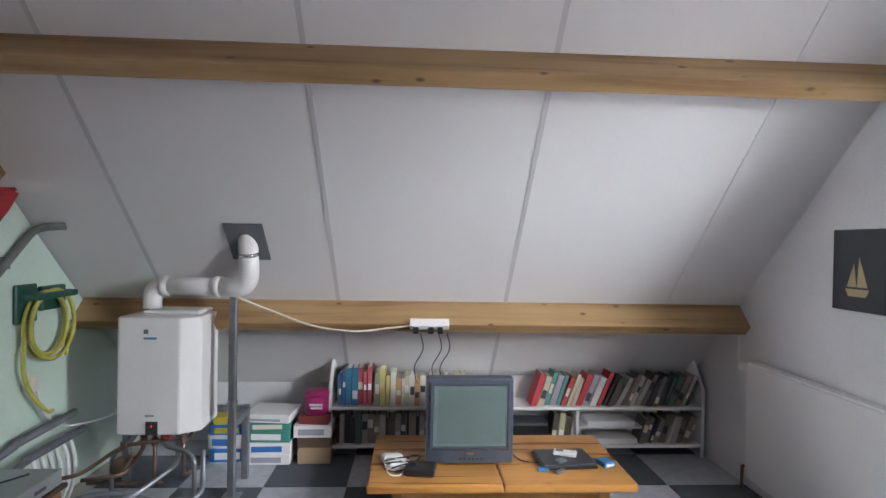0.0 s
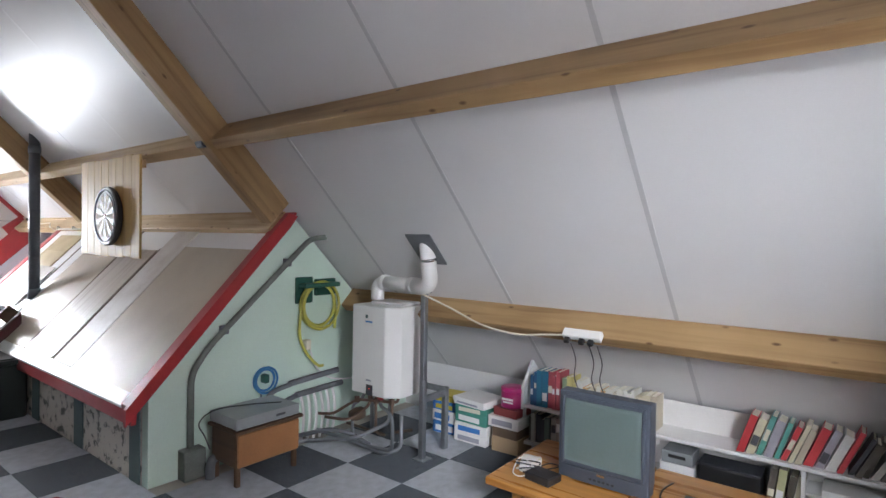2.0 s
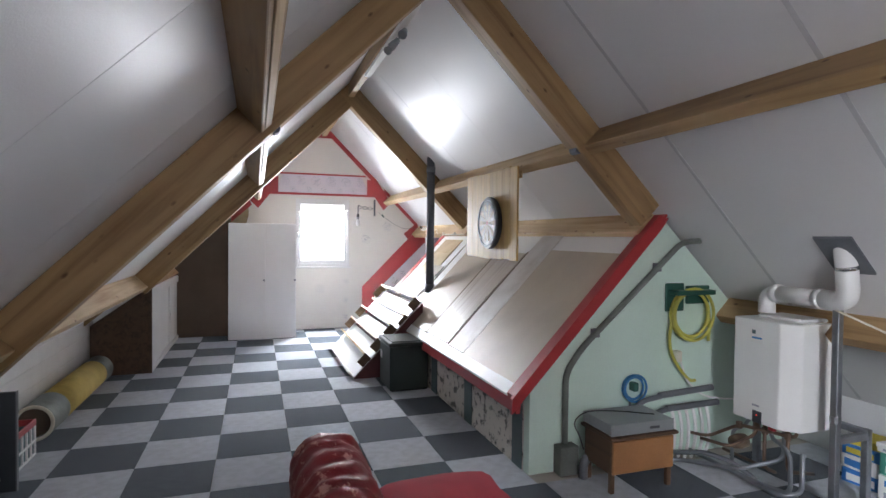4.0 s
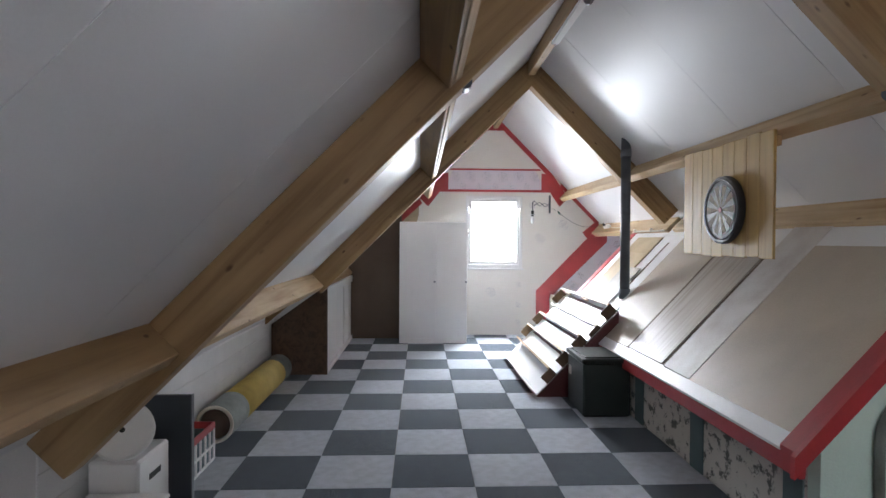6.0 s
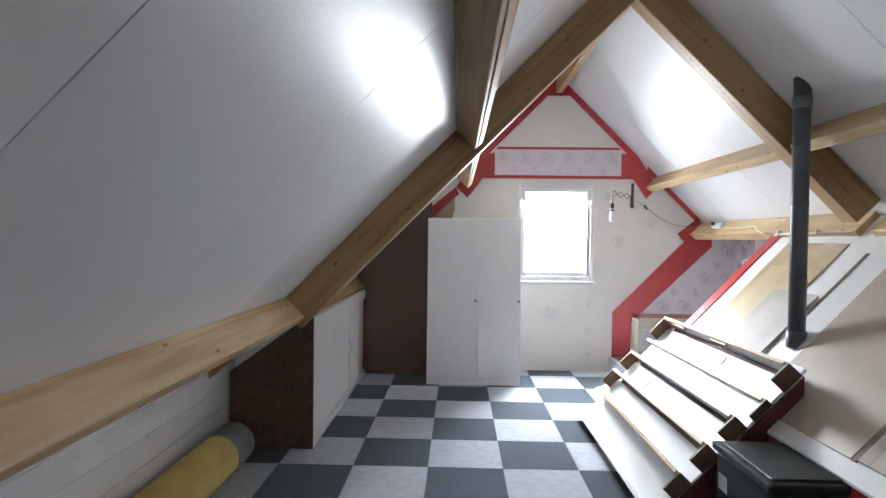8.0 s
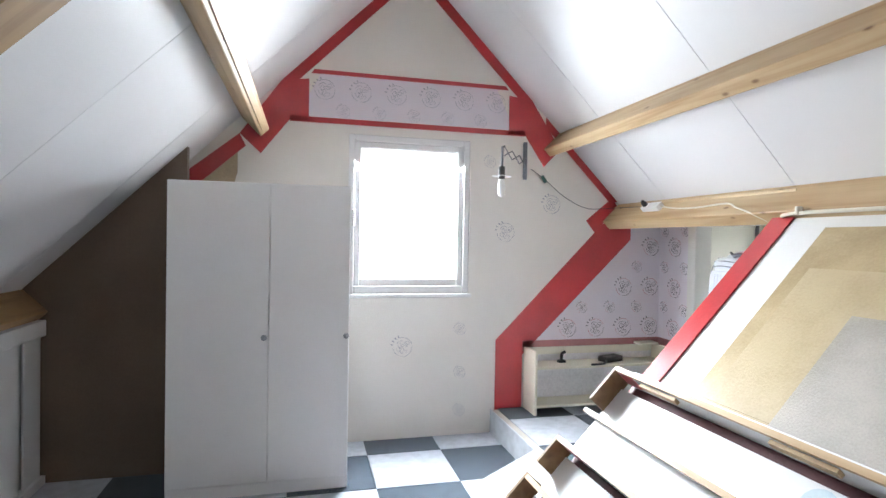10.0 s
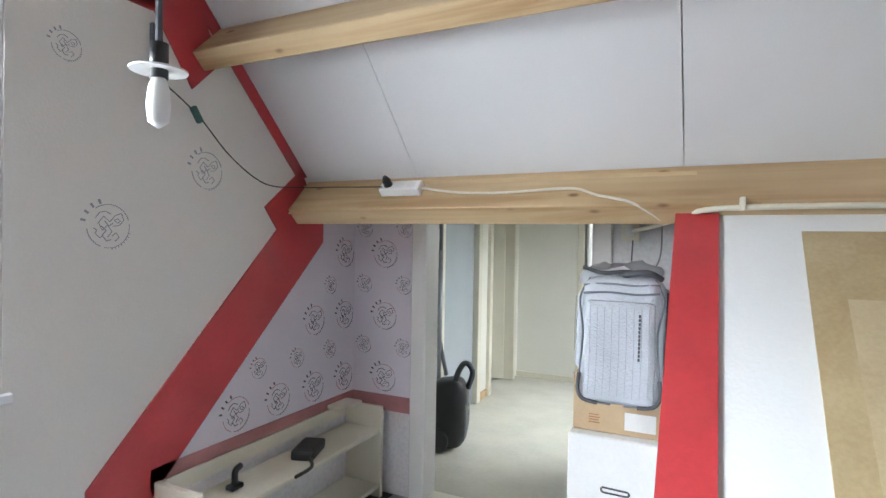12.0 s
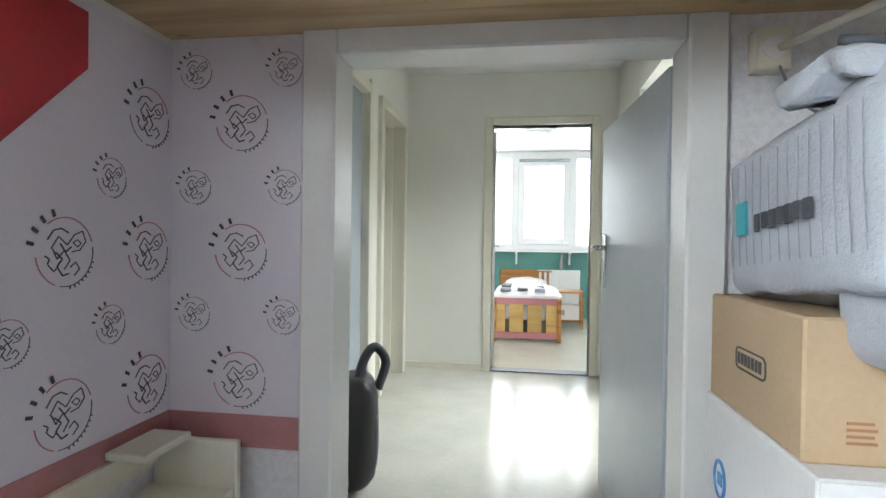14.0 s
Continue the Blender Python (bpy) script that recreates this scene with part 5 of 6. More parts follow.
part("elbow", tube(bent([(-2.10, 3.12, 1.09), (-2.10, 3.12, 1.20), (-2.02, 3.12, 1.22)], 0.07, 6), 0.050, 16), PVC, fp, smooth=True)
part("pipe", tube([(-2.04, 3.12, 1.22), (-1.66, 3.08, 1.22)], 0.050, 18), PVC, fp, smooth=True)
part("riser", tube(bent([(-1.70, 3.08, 1.22), (-1.535, 3.05, 1.22), (-1.535, 3.0, 1.53)], 0.09, 7), 0.054, 18), PVC, fp, smooth=True)
for a, b, r in (((-2.045, 3.12, 1.22), (-2.0, 3.115, 1.22), 0.058), ((-1.74, 3.087, 1.22), (-1.70, 3.083, 1.22), 0.058), ((-1.535, 3.023, 1.40), (-1.535, 3.019, 1.42), 0.057)):
    part("clamp_ring", tube([a, b], r, 18), PVC if r > 0.0575 else CHROME, fp, smooth=True)
part("roof_plate", prism([(2.90, zn(2.90) - 0.014), (3.09, zn(3.09) - 0.014), (3.09, zn(3.09) - 0.003), (2.90, zn(2.90) - 0.003)], -1.64, -1.43), LEAD, fp)
stand = thing("boiler_stand", "galvanised steel stand holding the boiler", "stand", (-1.645, 3.12, 0))
part("post", box(-0.02, 0.02, -0.02, 0.02, 0, 1.17, 0.003), STEEL, stand)
part("post", box(-0.02, 0.02, 0.24, 0.28, 0, 0.46, 0.003), STEEL, stand)
part("post", box(-0.72, -0.68, 0.20, 0.24, 0, 0.46, 0.003), STEEL, stand)
part("cross_bar", box(-0.70, 0.02, 0.235, 0.265, 0.42, 0.46, 0.003), STEEL, stand)
part("cross_bar", box(-0.02, 0.02, 0.021, 0.239, 0.40, 0.44, 0.003), STEEL, stand)
part("foot_plate", box(-0.05, 0.05, -0.05, 0.05, 0, 0.008), STEEL, stand)
part("clamp", tube([(0, 0, 0.52), (0, 0, 0.56)], 0.029, 10), STEEL, stand)
part("top_bracket", box(-0.12, 0.04, -0.03, 0.03, 1.17, 1.185), STEEL, stand)
pw = thing("boiler_pipework", "copper and plastic pipes under the boiler", "pipework")
RUN = [
    ("pipe", COPPER, 0.011, [(-2.12, 3.08, 0.42), (-2.12, 3.08, 0.30), (-2.12, 2.86, 0.24), (-2.30, 2.80, 0.24)]),
    ("pipe", COPPER, 0.011, [(-2.06, 3.08, 0.42), (-2.06, 3.08, 0.10), (-2.06, 3.20, 0.05), (-2.50, 3.20, 0.05)]),
    ("pipe", STEEL, 0.013, [(-2.00, 3.06, 0.42), (-2.00, 3.06, 0.32), (-1.86, 3.00, 0.32), (-1.80, 2.98, 0.28), (-1.80, 2.98, 0.06), (-2.05, 2.95, 0.05), (-2.45, 2.85, 0.10)]),
    ("pipe", STEEL, 0.014, [(-1.94, 3.10, 0.41), (-1.94, 3.10, 0.20), (-2.10, 2.92, 0.10), (-2.42, 2.72, 0.06), (-2.52, 2.42, 0.05)]),
    ("pipe", COPPER, 0.011, [(-1.90, 3.08, 0.42), (-1.90, 3.08, 0.14), (-1.90, 3.30, 0.10)]),
    ("pipe", COPPER, 0.011, [(-1.86, 3.10, 0.41), (-1.86, 3.10, 0.36), (-2.20, 3.02, 0.34), (-2.40, 2.96, 0.20), (-2.50, 2.90, 0.20)]),
    ("pipe", STEEL, 0.014, [(-2.16, 2.98, 0.03), (-1.86, 2.96, 0.03), (-1.78, 3.05, 0.06), (-1.78, 3.05, 0.30)]),
    ("pipe", STEEL, 0.012, [(-2.28, 3.05, 0.03), (-2.28, 3.05, 0.28), (-2.20, 3.05, 0.32), (-2.14, 3.05, 0.40)]),
    ("pipe", LEAD, 0.016, [(-2.50, 2.70, 0.08), (-2.30, 2.84, 0.14), (-2.16, 2.92, 0.12), (-2.06, 3.02, 0.03)]),
]
for nm, mt, r, pts in RUN:
    part(nm, tube(bent(pts, 0.05), r, 9), mt, pw, smooth=True)
for p in ((-2.12, 3.08, 0.36), (-2.06, 3.08, 0.34), (-1.90, 3.08, 0.36), (-2.0, 3.06, 0.37), (-2.20, 3.02, 0.34)):
    part("fitting", tube([Vector(p) - Vector((0, 0, 0.02)), Vector(p) + Vector((0, 0, 0.02))], 0.019, 8), COPPER, pw)
part("pump", lathe([(0.0, -0.05), (0.045, -0.05), (0.05, 0.0), (0.04, 0.05), (0.0, 0.055)], 16), HARDBOARD, pw, m=pose(-2.22, 3.04, 0.22, 90, 0, 0), smooth=True)
part("valve", box(-1.99, -1.95, 3.02, 3.05, 0.375, 0.40, 0.004), RED, pw)
mf = thing("heating_manifold", "floor-heating manifold with white plastic loops", "manifold", (GWX + 0.06, 2.80, 0.36))
part("bar", tube([(0, -0.12, 0.10), (0.05, 0.30, 0.14)], 0.022, 10), LEAD, mf, smooth=True)
part("bar", tube([(0.05, -0.10, 0.02), (0.10, 0.30, 0.05)], 0.022, 10), LEAD, mf, smooth=True)
for k in range(6):
    part("loop", tube(smooth_path([(0.05, -0.06 + 0.06 * k, 0.03), (0.085, -0.06 + 0.06 * k, -0.08), (0.075, -0.05 + 0.06 * k, -0.22), (0.03, -0.04 + 0.06 * k, -0.355)]), 0.011, 8), PVC, mf, smooth=True)
part("grey_pipe", tube(bent([(0.02, -0.12, 0.10), (0.02, -0.30, 0.08), (0.02, -0.36, -0.02), (0.02, -0.36, -0.355)], 0.08), 0.018, 9), LEAD, mf, smooth=True)
part("grey_pipe", tube(bent([(0.06, -0.10, 0.02), (0.06, -0.22, 0.0), (0.06, -0.28, -0.08), (0.06, -0.28, -0.355)], 0.07), 0.018, 9), LEAD, mf, smooth=True)

# pipe and hoses on the mint wall
gp = thing("grey_wall_pipe", "grey plastic pipe clipped along the mint wall", "pipe")
part("pipe", tube(bent([(GWX + 0.16, 2.92, 1.545), (GWX + 0.03, 2.88, 1.535), (GWX + 0.025, 2.07, 0.82), (GWX + 0.025, 1.95, 0.66), (GWX + 0.025, 1.95, 0.17)], 0.07), 0.021, 10), ROLLEND, gp, smooth=True)
for y, z in ((2.68, 1.355), (2.18, 0.915)):
    part("clip", box(GWX, GWX + 0.03, y - 0.03, y + 0.03, z - 0.03, z + 0.03, 0.004), LEAD, gp)
part("lower_casing", box(GWX, GWX + 0.09, 1.88, 2.02, 0, 0.19, 0.005), ROLLEND, gp)
part("side_elbow", tube(bent([(GWX + 0.14, 2.02, 0.0), (GWX + 0.14, 2.02, 0.13), (GWX + 0.14, 2.24, 0.13)], 0.06), 0.03, 10), LEAD, gp, smooth=True)
hh = thing("hose_hanger", "dark green hose hanger with a coiled yellow hose", "hose", (GWX, 2.95, 1.14))
part("hook_plate", box(0.0, 0.02, -0.19, -0.03, -0.10, 0.10, 0.006), GREENP, hh)
part("hook_plate", box(0.0, 0.03, -0.01, 0.19, -0.05, 0.08, 0.006), GREENP, hh)
part("saddle", box(0.02, 0.11, -0.17, 0.17, 0.02, 0.055, 0.01, 2), GREENP, hh)
for k, r in enumerate((0.165, 0.15, 0.175)):
    part("hose_coil", tube([(0.04 + 0.022 * k, r * math.cos(a), -0.12 + r * 1.05 * math.sin(a)) for a in [2 * math.pi * j / 28 for j in range(28)]], 0.0115, 8, closed=True), YELLOWH, hh, smooth=True)
part("hose_end", tube(smooth_path([(0.05, -0.15, -0.08), (0.05, -0.18, -0.30), (0.05, -0.13, -0.45), (0.06, -0.02, -0.58), (0.05, 0.05, -0.60)]), 0.0115, 8), YELLOWH, hh, smooth=True)
part("hose_end", tube(smooth_path([(0.05, 0.155, -0.06), (0.05, 0.17, -0.20), (0.05, 0.165, -0.32)]), 0.0115, 8), YELLOWH, hh, smooth=True)
part("tap", box(0.0, 0.06, -0.12, -0.07, -0.46, -0.38, 0.008), CREAM, hh)
part("drain_hose", tube(smooth_path([(0.05, -0.08, -0.45), (0.06, -0.02, -0.60), (0.10, 0.10, -0.70), (0.25, 0.22, -0.69), (0.40, 0.24, -0.62)]), 0.007, 6), PVC, hh, smooth=True)
bh = thing("blue_hose_coil", "coil of light blue hose hung on the mint wall", "hose", (GWX, 2.49, 0.52))
for k, r in enumerate((0.085, 0.075, 0.092)):
    part("coil", tube([(0.02 + 0.014 * k, r * math.cos(a), r * math.sin(a)) for a in [2 * math.pi * j / 24 for j in range(24)]], 0.008, 7, closed=True), BLUEH, bh, smooth=True)
part("nozzle", box(0.0, 0.06, -0.02, 0.02, -0.02, 0.04, 0.006), GREENP, bh)
part("tail", tube(smooth_path([(0.02, -0.02, -0.08), (0.03, -0.03, -0.14), (0.04, 0.0, -0.17)]), 0.007, 6), STEEL, bh)

# side table with receiver
sd = thing("side_table", "small brown wooden side table with a drawer", "table", (-2.36, 2.27, 0))
part("top", box(-0.16, 0.17, -0.25, 0.25, 0.335, 0.355, 0.004), DARK_WOOD, sd)
part("case", box(-0.14, 0.14, -0.23, 0.23, 0.12, 0.335, 0.004), DARK_WOOD, sd)
part("drawer_front", box(0.14, 0.155, -0.225, 0.225, 0.125, 0.325, 0.004), VENEER, sd)
for x in (-0.12, 0.12):
    for y in (-0.21, 0.21):
        part("leg", box(x - 0.015, x + 0.015, y - 0.015, y + 0.015, 0, 0.12, 0.003), DARK_WOOD, sd)
rc = thing("receiver", "flat silver receiver on the side table", "receiver", (-2.36, 2.26, 0.355))
part("case", box(-0.15, 0.15, -0.23, 0.23, 0.008, 0.075, 0.004), SILVER, rc)
part("front", box(0.15, 0.158, -0.232, 0.232, 0.006, 0.077, 0.003), SILVER, rc)
part("button", box(0.158, 0.161, 0.05, 0.12, 0.03, 0.045), CHARCOAL, rc)
for x in (-0.12, 0.12):
    for y in (-0.2, 0.2):
        part("foot", lathe([(0.015, 0), (0.015, 0.008)], 10, at=(x, y, 0)), BLACK, rc)
rw = thing("receiver_cable", "thin black cable trailing over the receiver", "cable")
part("cable", tube(smooth_path([(-2.30, 2.42, 0.435), (-2.40, 2.2, 0.445), (-2.45, 2.02, 0.44), (-2.40, 1.90, 0.40), (-2.42, 1.95, 0.30), (-2.45, 2.0, 0.20)]), 0.004, 5), BLACK, rw)

# power strip on the low purlin, cable from the boiler
strip(-0.63, 3.355, 0.195, 0.235, "white power strip with black plugs hanging under the low purlin", 0, (), (0.035, 0.125, 0.18))
pc = thing("boiler_cable", "cream cable sagging from boiler to power strip", "cable")
part("cable", tube(smooth_path([(-1.62, 3.06, 1.17), (-1.45, 3.16, 1.08), (-1.20, 3.19, 0.985), (-0.95, 3.20, 0.955), (-0.75, 3.21, 0.975), (-0.63, 3.23, 0.985)]), 0.006, 7), CABLEW, pc, smooth=True)
for k, x in enumerate((-0.57, -0.46, -0.41)):
    dc = thing("plug_cord", "thin dark cord hanging from the power strip", "cord", group="television cords")
    part("cord", tube(smooth_path([(x, 3.17, 0.955), (x + 0.02, 3.20, 0.85), (x - 0.03, 3.30, 0.72), (x - 0.01, 3.36, 0.60)]), 0.0035, 5), CHARCOAL, dc)

# bookcase
bc = thing("bookcase", "long low white bookcase under the low purlin", "bookcase", (-1.18, 3.68, 0))
W = 2.62
for x in (0.0, W):
    part("side", prism([(0.0, 0.0), (0.26, 0.0), (0.26, 0.50), (0.17, 0.68), (0.0, 0.48) if x == 0 else (0.0, 0.48)], x, x + 0.022), WHITE, bc)
for z in (0.07, 0.335):
    part("shelf_board", box(0.023, W - 0.001, 0.0, 0.24, z, z + 0.022, 0.002), WHITE, bc)
for x in (0.78, 1.72):
    part("upright", box(x, x + 0.02, 0.0, 0.22, 0.093, 0.334, 0.002), WHITE, bc)
part("back", box(0.023, W - 0.001, 0.24, 0.246, 0.07, 0.52), PAPERW, bc)
part("inner_shelf", box(1.742, 2.2, 0.02, 0.22, 0.20, 0.215), WHITE, bc)
for z, a in ((0.12, 0.05), (0.215, 0.03)):
    fs = thing("flat_book", "large pale book lying flat in the bookcase", "book", (-1.18 + 1.78 + a, 3.70, z - 0.027 if z < 0.2 else z), group="books in the bookcase")
    part("cover", box(0, 0.34, 0, 0.19, 0, 0.035, 0.003), PAPERW, fs)
COVERS = {}


def cover_material(c):
    k = tuple(round(v, 2) for v in c)
    if k not in COVERS:
        COVERS[k] = material("book_cover", c, 0.5, var=0.1, scale=8, bump=0.01)
    return COVERS[k]


def book(x, y, z, w, h, d, c, lean=0.0, label="closed book standing in the white bookcase"):
    b = thing("book", label, "book", (x, y, z), group="books in the bookcase")
    b.rotation_euler = (0, radians(lean), 0)
    bm = box(0, 0.003, 0, d, 0, h)
    box(w - 0.003, w, 0, d, 0, h, bm=bm)
    box(0.003, w - 0.003, 0, 0.003, 0, h, bm=bm)
    part("cover", bm, cover_material(c), b)
    part("pages", box(0.003, w - 0.003, 0.004, d - 0.004, 0.003, h - 0.004), CREAM, b)
    if w > 0.02 and random.random() < 0.55:
        q = random.uniform(0.1, 0.55)
        part("spine_band", box(0.003, w - 0.003, -0.0008, 0.0, h * q, h * (q + random.uniform(0.15, 0.3))), random.choice((PAPERW, INK, CREAM)), b)


random.seed(4)
PAL = [(0.03, 0.12, 0.30), (0.02, 0.20, 0.38), (0.05, 0.10, 0.10), (0.05, 0.22, 0.16), (0.50, 0.06, 0.05), (0.60, 0.50, 0.10), (0.62, 0.60, 0.52), (0.45, 0.22, 0.10), (0.10, 0.07, 0.05), (0.70, 0.70, 0.66), (0.08, 0.08, 0.09)]
DIM = [(0.10, 0.085, 0.07), (0.18, 0.16, 0.14), (0.05, 0.05, 0.06), (0.42, 0.40, 0.37), (0.30, 0.26, 0.22), (0.12, 0.16, 0.14), (0.55, 0.52, 0.48)]


def row(x0, x1, z, pal, lean, hmin, hmax, y=3.70, label="closed book standing in the white bookcase"):
    x = x0
    while x < x1:
        w, h = random.uniform(0.018, 0.042), random.uniform(hmin, hmax)
        book(x, y + random.uniform(0, 0.025), z, w, h, 0.15, random.choice(pal), lean * random.uniform(0.8, 1.2) if lean else random.uniform(-0.5, 1.0), label)
        x += w * (1.0 / math.cos(radians(lean))) + 0.003 + (0.004 if lean else 0)


VIVID = [(0.03, 0.10, 0.22), (0.03, 0.17, 0.28), (0.10, 0.26, 0.22), (0.45, 0.09, 0.11), (0.62, 0.55, 0.22), (0.30, 0.38, 0.24)]
PALE = [(0.72, 0.70, 0.62), (0.66, 0.60, 0.44), (0.74, 0.74, 0.70), (0.60, 0.34, 0.14), (0.58, 0.52, 0.40)]
for k, x in enumerate((-1.12, -0.99, -0.87)):
    row(x, x + 0.10, 0.357, VIVID[2 * k:2 * k + 2], 0, 0.21, 0.27)
row(-0.76, -0.24, 0.357, PALE, 0, 0.19, 0.24)
row(0.22, 0.72, 0.357, PALE + [(0.55, 0.05, 0.06), (0.10, 0.34, 0.30), (0.42, 0.40, 0.46)], 21, 0.21, 0.26, label="paperback leaning over in the white bookcase")
row(0.74, 1.36, 0.357, DIM, 24, 0.20, 0.25, label="worn dark paperback leaning in the bookcase")
row(-1.13, -0.45, 0.092, DIM, 0, 0.17, 0.22)
row(0.37, 0.51, 0.092, [(0.55, 0.55, 0.30), (0.62, 0.60, 0.45), (0.10, 0.09, 0.07)], 8, 0.18, 0.22)
row(1.0, 1.38, 0.092, DIM, 18, 0.18, 0.21)

vp = thing("video_player", "grey video player on a white box in the bookcase", "video player", (-0.10, 3.70, 0.092))
part("case", box(-0.09, 0.09, 0.0, 0.17, 0.10, 0.175, 0.004), SILVER, vp)
part("slot", box(-0.05, 0.05, -0.0012, 0.0, 0.135, 0.155), BLACK, vp)
part("box_below", box(-0.10, 0.10, 0.0, 0.18, 0, 0.099, 0.003), PAPERW, vp)
fc = thing("flat_case", "flat black case lying in the bookcase", "case", (0.185, 3.70, 0.092))
part("body", box(-0.165, 0.165, 0.0, 0.17, 0, 0.14, 0.012, 2), BLACK, fc)
part("lid", box(-0.168, 0.168, -0.003, 0.173, 0.141, 0.15, 0.004), CHARCOAL, fc)

# television on the coffee table
tv = thing("television", "dark grey tube television on the coffee table", "television", (-0.285, 2.95, 0.262))
part("front_bezel", box(-0.245, 0.245, 0.0, 0.09, 0.0, 0.475, 0.012, 2), TVGREY, tv)
bm = bmesh.new()
shell = [[bm.verts.new((x * w, y, z)) for x, z in ((-1, z0), (1, z0), (1, z1), (-1, z1))] for y, w, z0, z1 in ((0.09, 0.235, 0.01, 0.462), (0.20, 0.215, 0.012, 0.44), (0.33, 0.16, 0.03, 0.385), (0.43, 0.12, 0.05, 0.33))]
for a, b in zip(shell, shell[1:]):
    for k in range(4):
        bm.faces.new((a[k], a[(k + 1) % 4], b[(k + 1) % 4], b[k]))
bm.faces.new(shell[0][::-1])
bm.faces.new(shell[-1])
part("rear_shell", bm, TVGREY, tv)
part("lower_lip", prism([(-0.235, 0.0), (-0.15, -0.014), (0.15, -0.014), (0.235, 0.0)], 0.006, 0.075, "z", 0.004), TVGREY, tv)
bm = bmesh.new()
N = 14
vs = [[bm.verts.new((-0.206 + 0.412 * i / N, -0.004 - 0.016 * (1 - (2 * i / N - 1) ** 2) * 0.5 - 0.016 * (1 - (2 * j / N - 1) ** 2) * 0.5, 0.098 + 0.336 * j / N)) for j in range(N + 1)] for i in range(N + 1)]
for i in range(N):
    for j in range(N):
        bm.faces.new((vs[i][j], vs[i + 1][j], vs[i + 1][j + 1], vs[i][j + 1]))
bmesh.ops.solidify(bm, geom=bm.faces[:], thickness=0.006)
part("screen", bm, SCREEN, tv, "blank grey-green curved screen", smooth=True)
for nm, q in {"left": (-0.226, -0.208, 0.078, 0.452), "right": (0.208, 0.226, 0.078, 0.452), "top": (-0.207, 0.207, 0.435, 0.452), "bottom": (-0.207, 0.207, 0.078, 0.097)}.items():
    part("mask", box(q[0], q[1], -0.010, 0.002, q[2], q[3], 0.004), TVGREY, tv)
part("badge", box(-0.018, 0.022, -0.0165, -0.0135, 0.056, 0.066), CHROME, tv)
for k in range(6):
    part("button", box(-0.06 + 0.024 * k, -0.046 + 0.024 * k, -0.017, -0.0135, 0.026, 0.036), BLACK, tv)
tbl = thing("coffee_table", "low varnished wooden coffee table with worn edge", "table", (-0.13, 3.05, 0))
for k in range(2):
    pl_ = part("top_plank", box(0, 0.70, -0.37, 0.37, 0, 0.045, 0.012, 2), ORANGE_WOOD, tbl, m=pose(-0.352 + 0.705 * k - 0.352, 0.0, 0.212))
for x in (-0.55, 0.55):
    for y in (-0.26, 0.26):
        part("leg", box(x - 0.03, x + 0.03, y - 0.03, y + 0.03, 0, 0.212, 0.005), ORANGE_WOOD, tbl)
part("rail", box(-0.52, 0.52, -0.27, -0.24, 0.13, 0.20, 0.004), ORANGE_WOOD, tbl)
lp = thing("laptop", "closed black laptop on the coffee table", "laptop", (0.26, 2.98, 0.258), 4)
part("base", box(-0.155, 0.155, -0.12, 0.12, 0, 0.018, 0.005), BLACK, lp)
part("lid", box(-0.153, 0.153, -0.118, 0.118, 0.019, 0.03, 0.005), CHARCOAL, lp)
ph = thing("white_phone", "white handset lying on the black laptop", "phone", (0.27, 3.0, 0.289), 70)
part("case", box(-0.03, 0.03, -0.065, 0.065, 0, 0.022, 0.008, 2), PVC, ph)
part("screen", box(-0.018, 0.018, 0.01, 0.05, 0.022, 0.0235), LEAD, ph)
sw = thing("silver_card", "small silver adapter on the laptop", "adapter", (0.22, 2.90, 0.289), 30)
part("case", box(-0.03, 0.03, -0.02, 0.02, 0, 0.012, 0.003), STEEL, sw)
bb = thing("blue_box", "small blue box on the coffee table", "box", (0.48, 2.93, 0.257), 20)
part("carton", box(-0.035, 0.035, -0.045, 0.045, 0, 0.03, 0.004), BLUEH, bb)
part("label", box(-0.025, 0.025, -0.0455, -0.045, 0.008, 0.022), PAPERW, bb)
bs = thing("black_box", "black set-top box beside the television", "set-top box", (-0.56, 2.83, 0.257), -8)
part("case", box(-0.08, 0.08, -0.06, 0.06, 0.004, 0.045, 0.006), BLACK, bs)
part("foot", box(-0.07, 0.07, -0.05, 0.05, 0, 0.004), CHARCOAL, bs)
wr_ = thing("white_router", "white router with tangled cables on the table", "router", (-0.70, 2.95, 0.257), 25)
part("case", cushion(-0.06, 0.06, -0.09, 0.09, 0, 0.035, 0.012, 0.005, 21, 4), PVC, wr_, smooth=True)
random.seed(9)
for k in range(4):
    cb_ = thing("tangled_cable", "thin cable tangled on the coffee table", "cable", group="cables on the table")
    pts = [(-0.68 + random.uniform(-0.09, 0.12), 2.88 + random.uniform(-0.08, 0.14), 0.264 + random.uniform(0, 0.05)) for _ in range(7)]
    part("cable", tube(smooth_path(pts), 0.004, 5), (CABLEW, CHARCOAL, PVC, BLACK)[k], cb_)
for k, pts in enumerate(([(0.16, 2.95, 0.262), (0.02, 2.98, 0.263), (-0.02, 3.12, 0.263), (0.0, 3.25, 0.262)], [(0.16, 2.90, 0.262), (0.10, 2.86, 0.262), (0.12, 2.84, 0.275), (0.2, 2.86, 0.275)])):
    cb_ = thing("laptop_cable", "black cable running to the laptop", "cable", group="cables on the table")
    part("cable", tube(smooth_path(pts), 0.004, 5), BLACK, cb_)
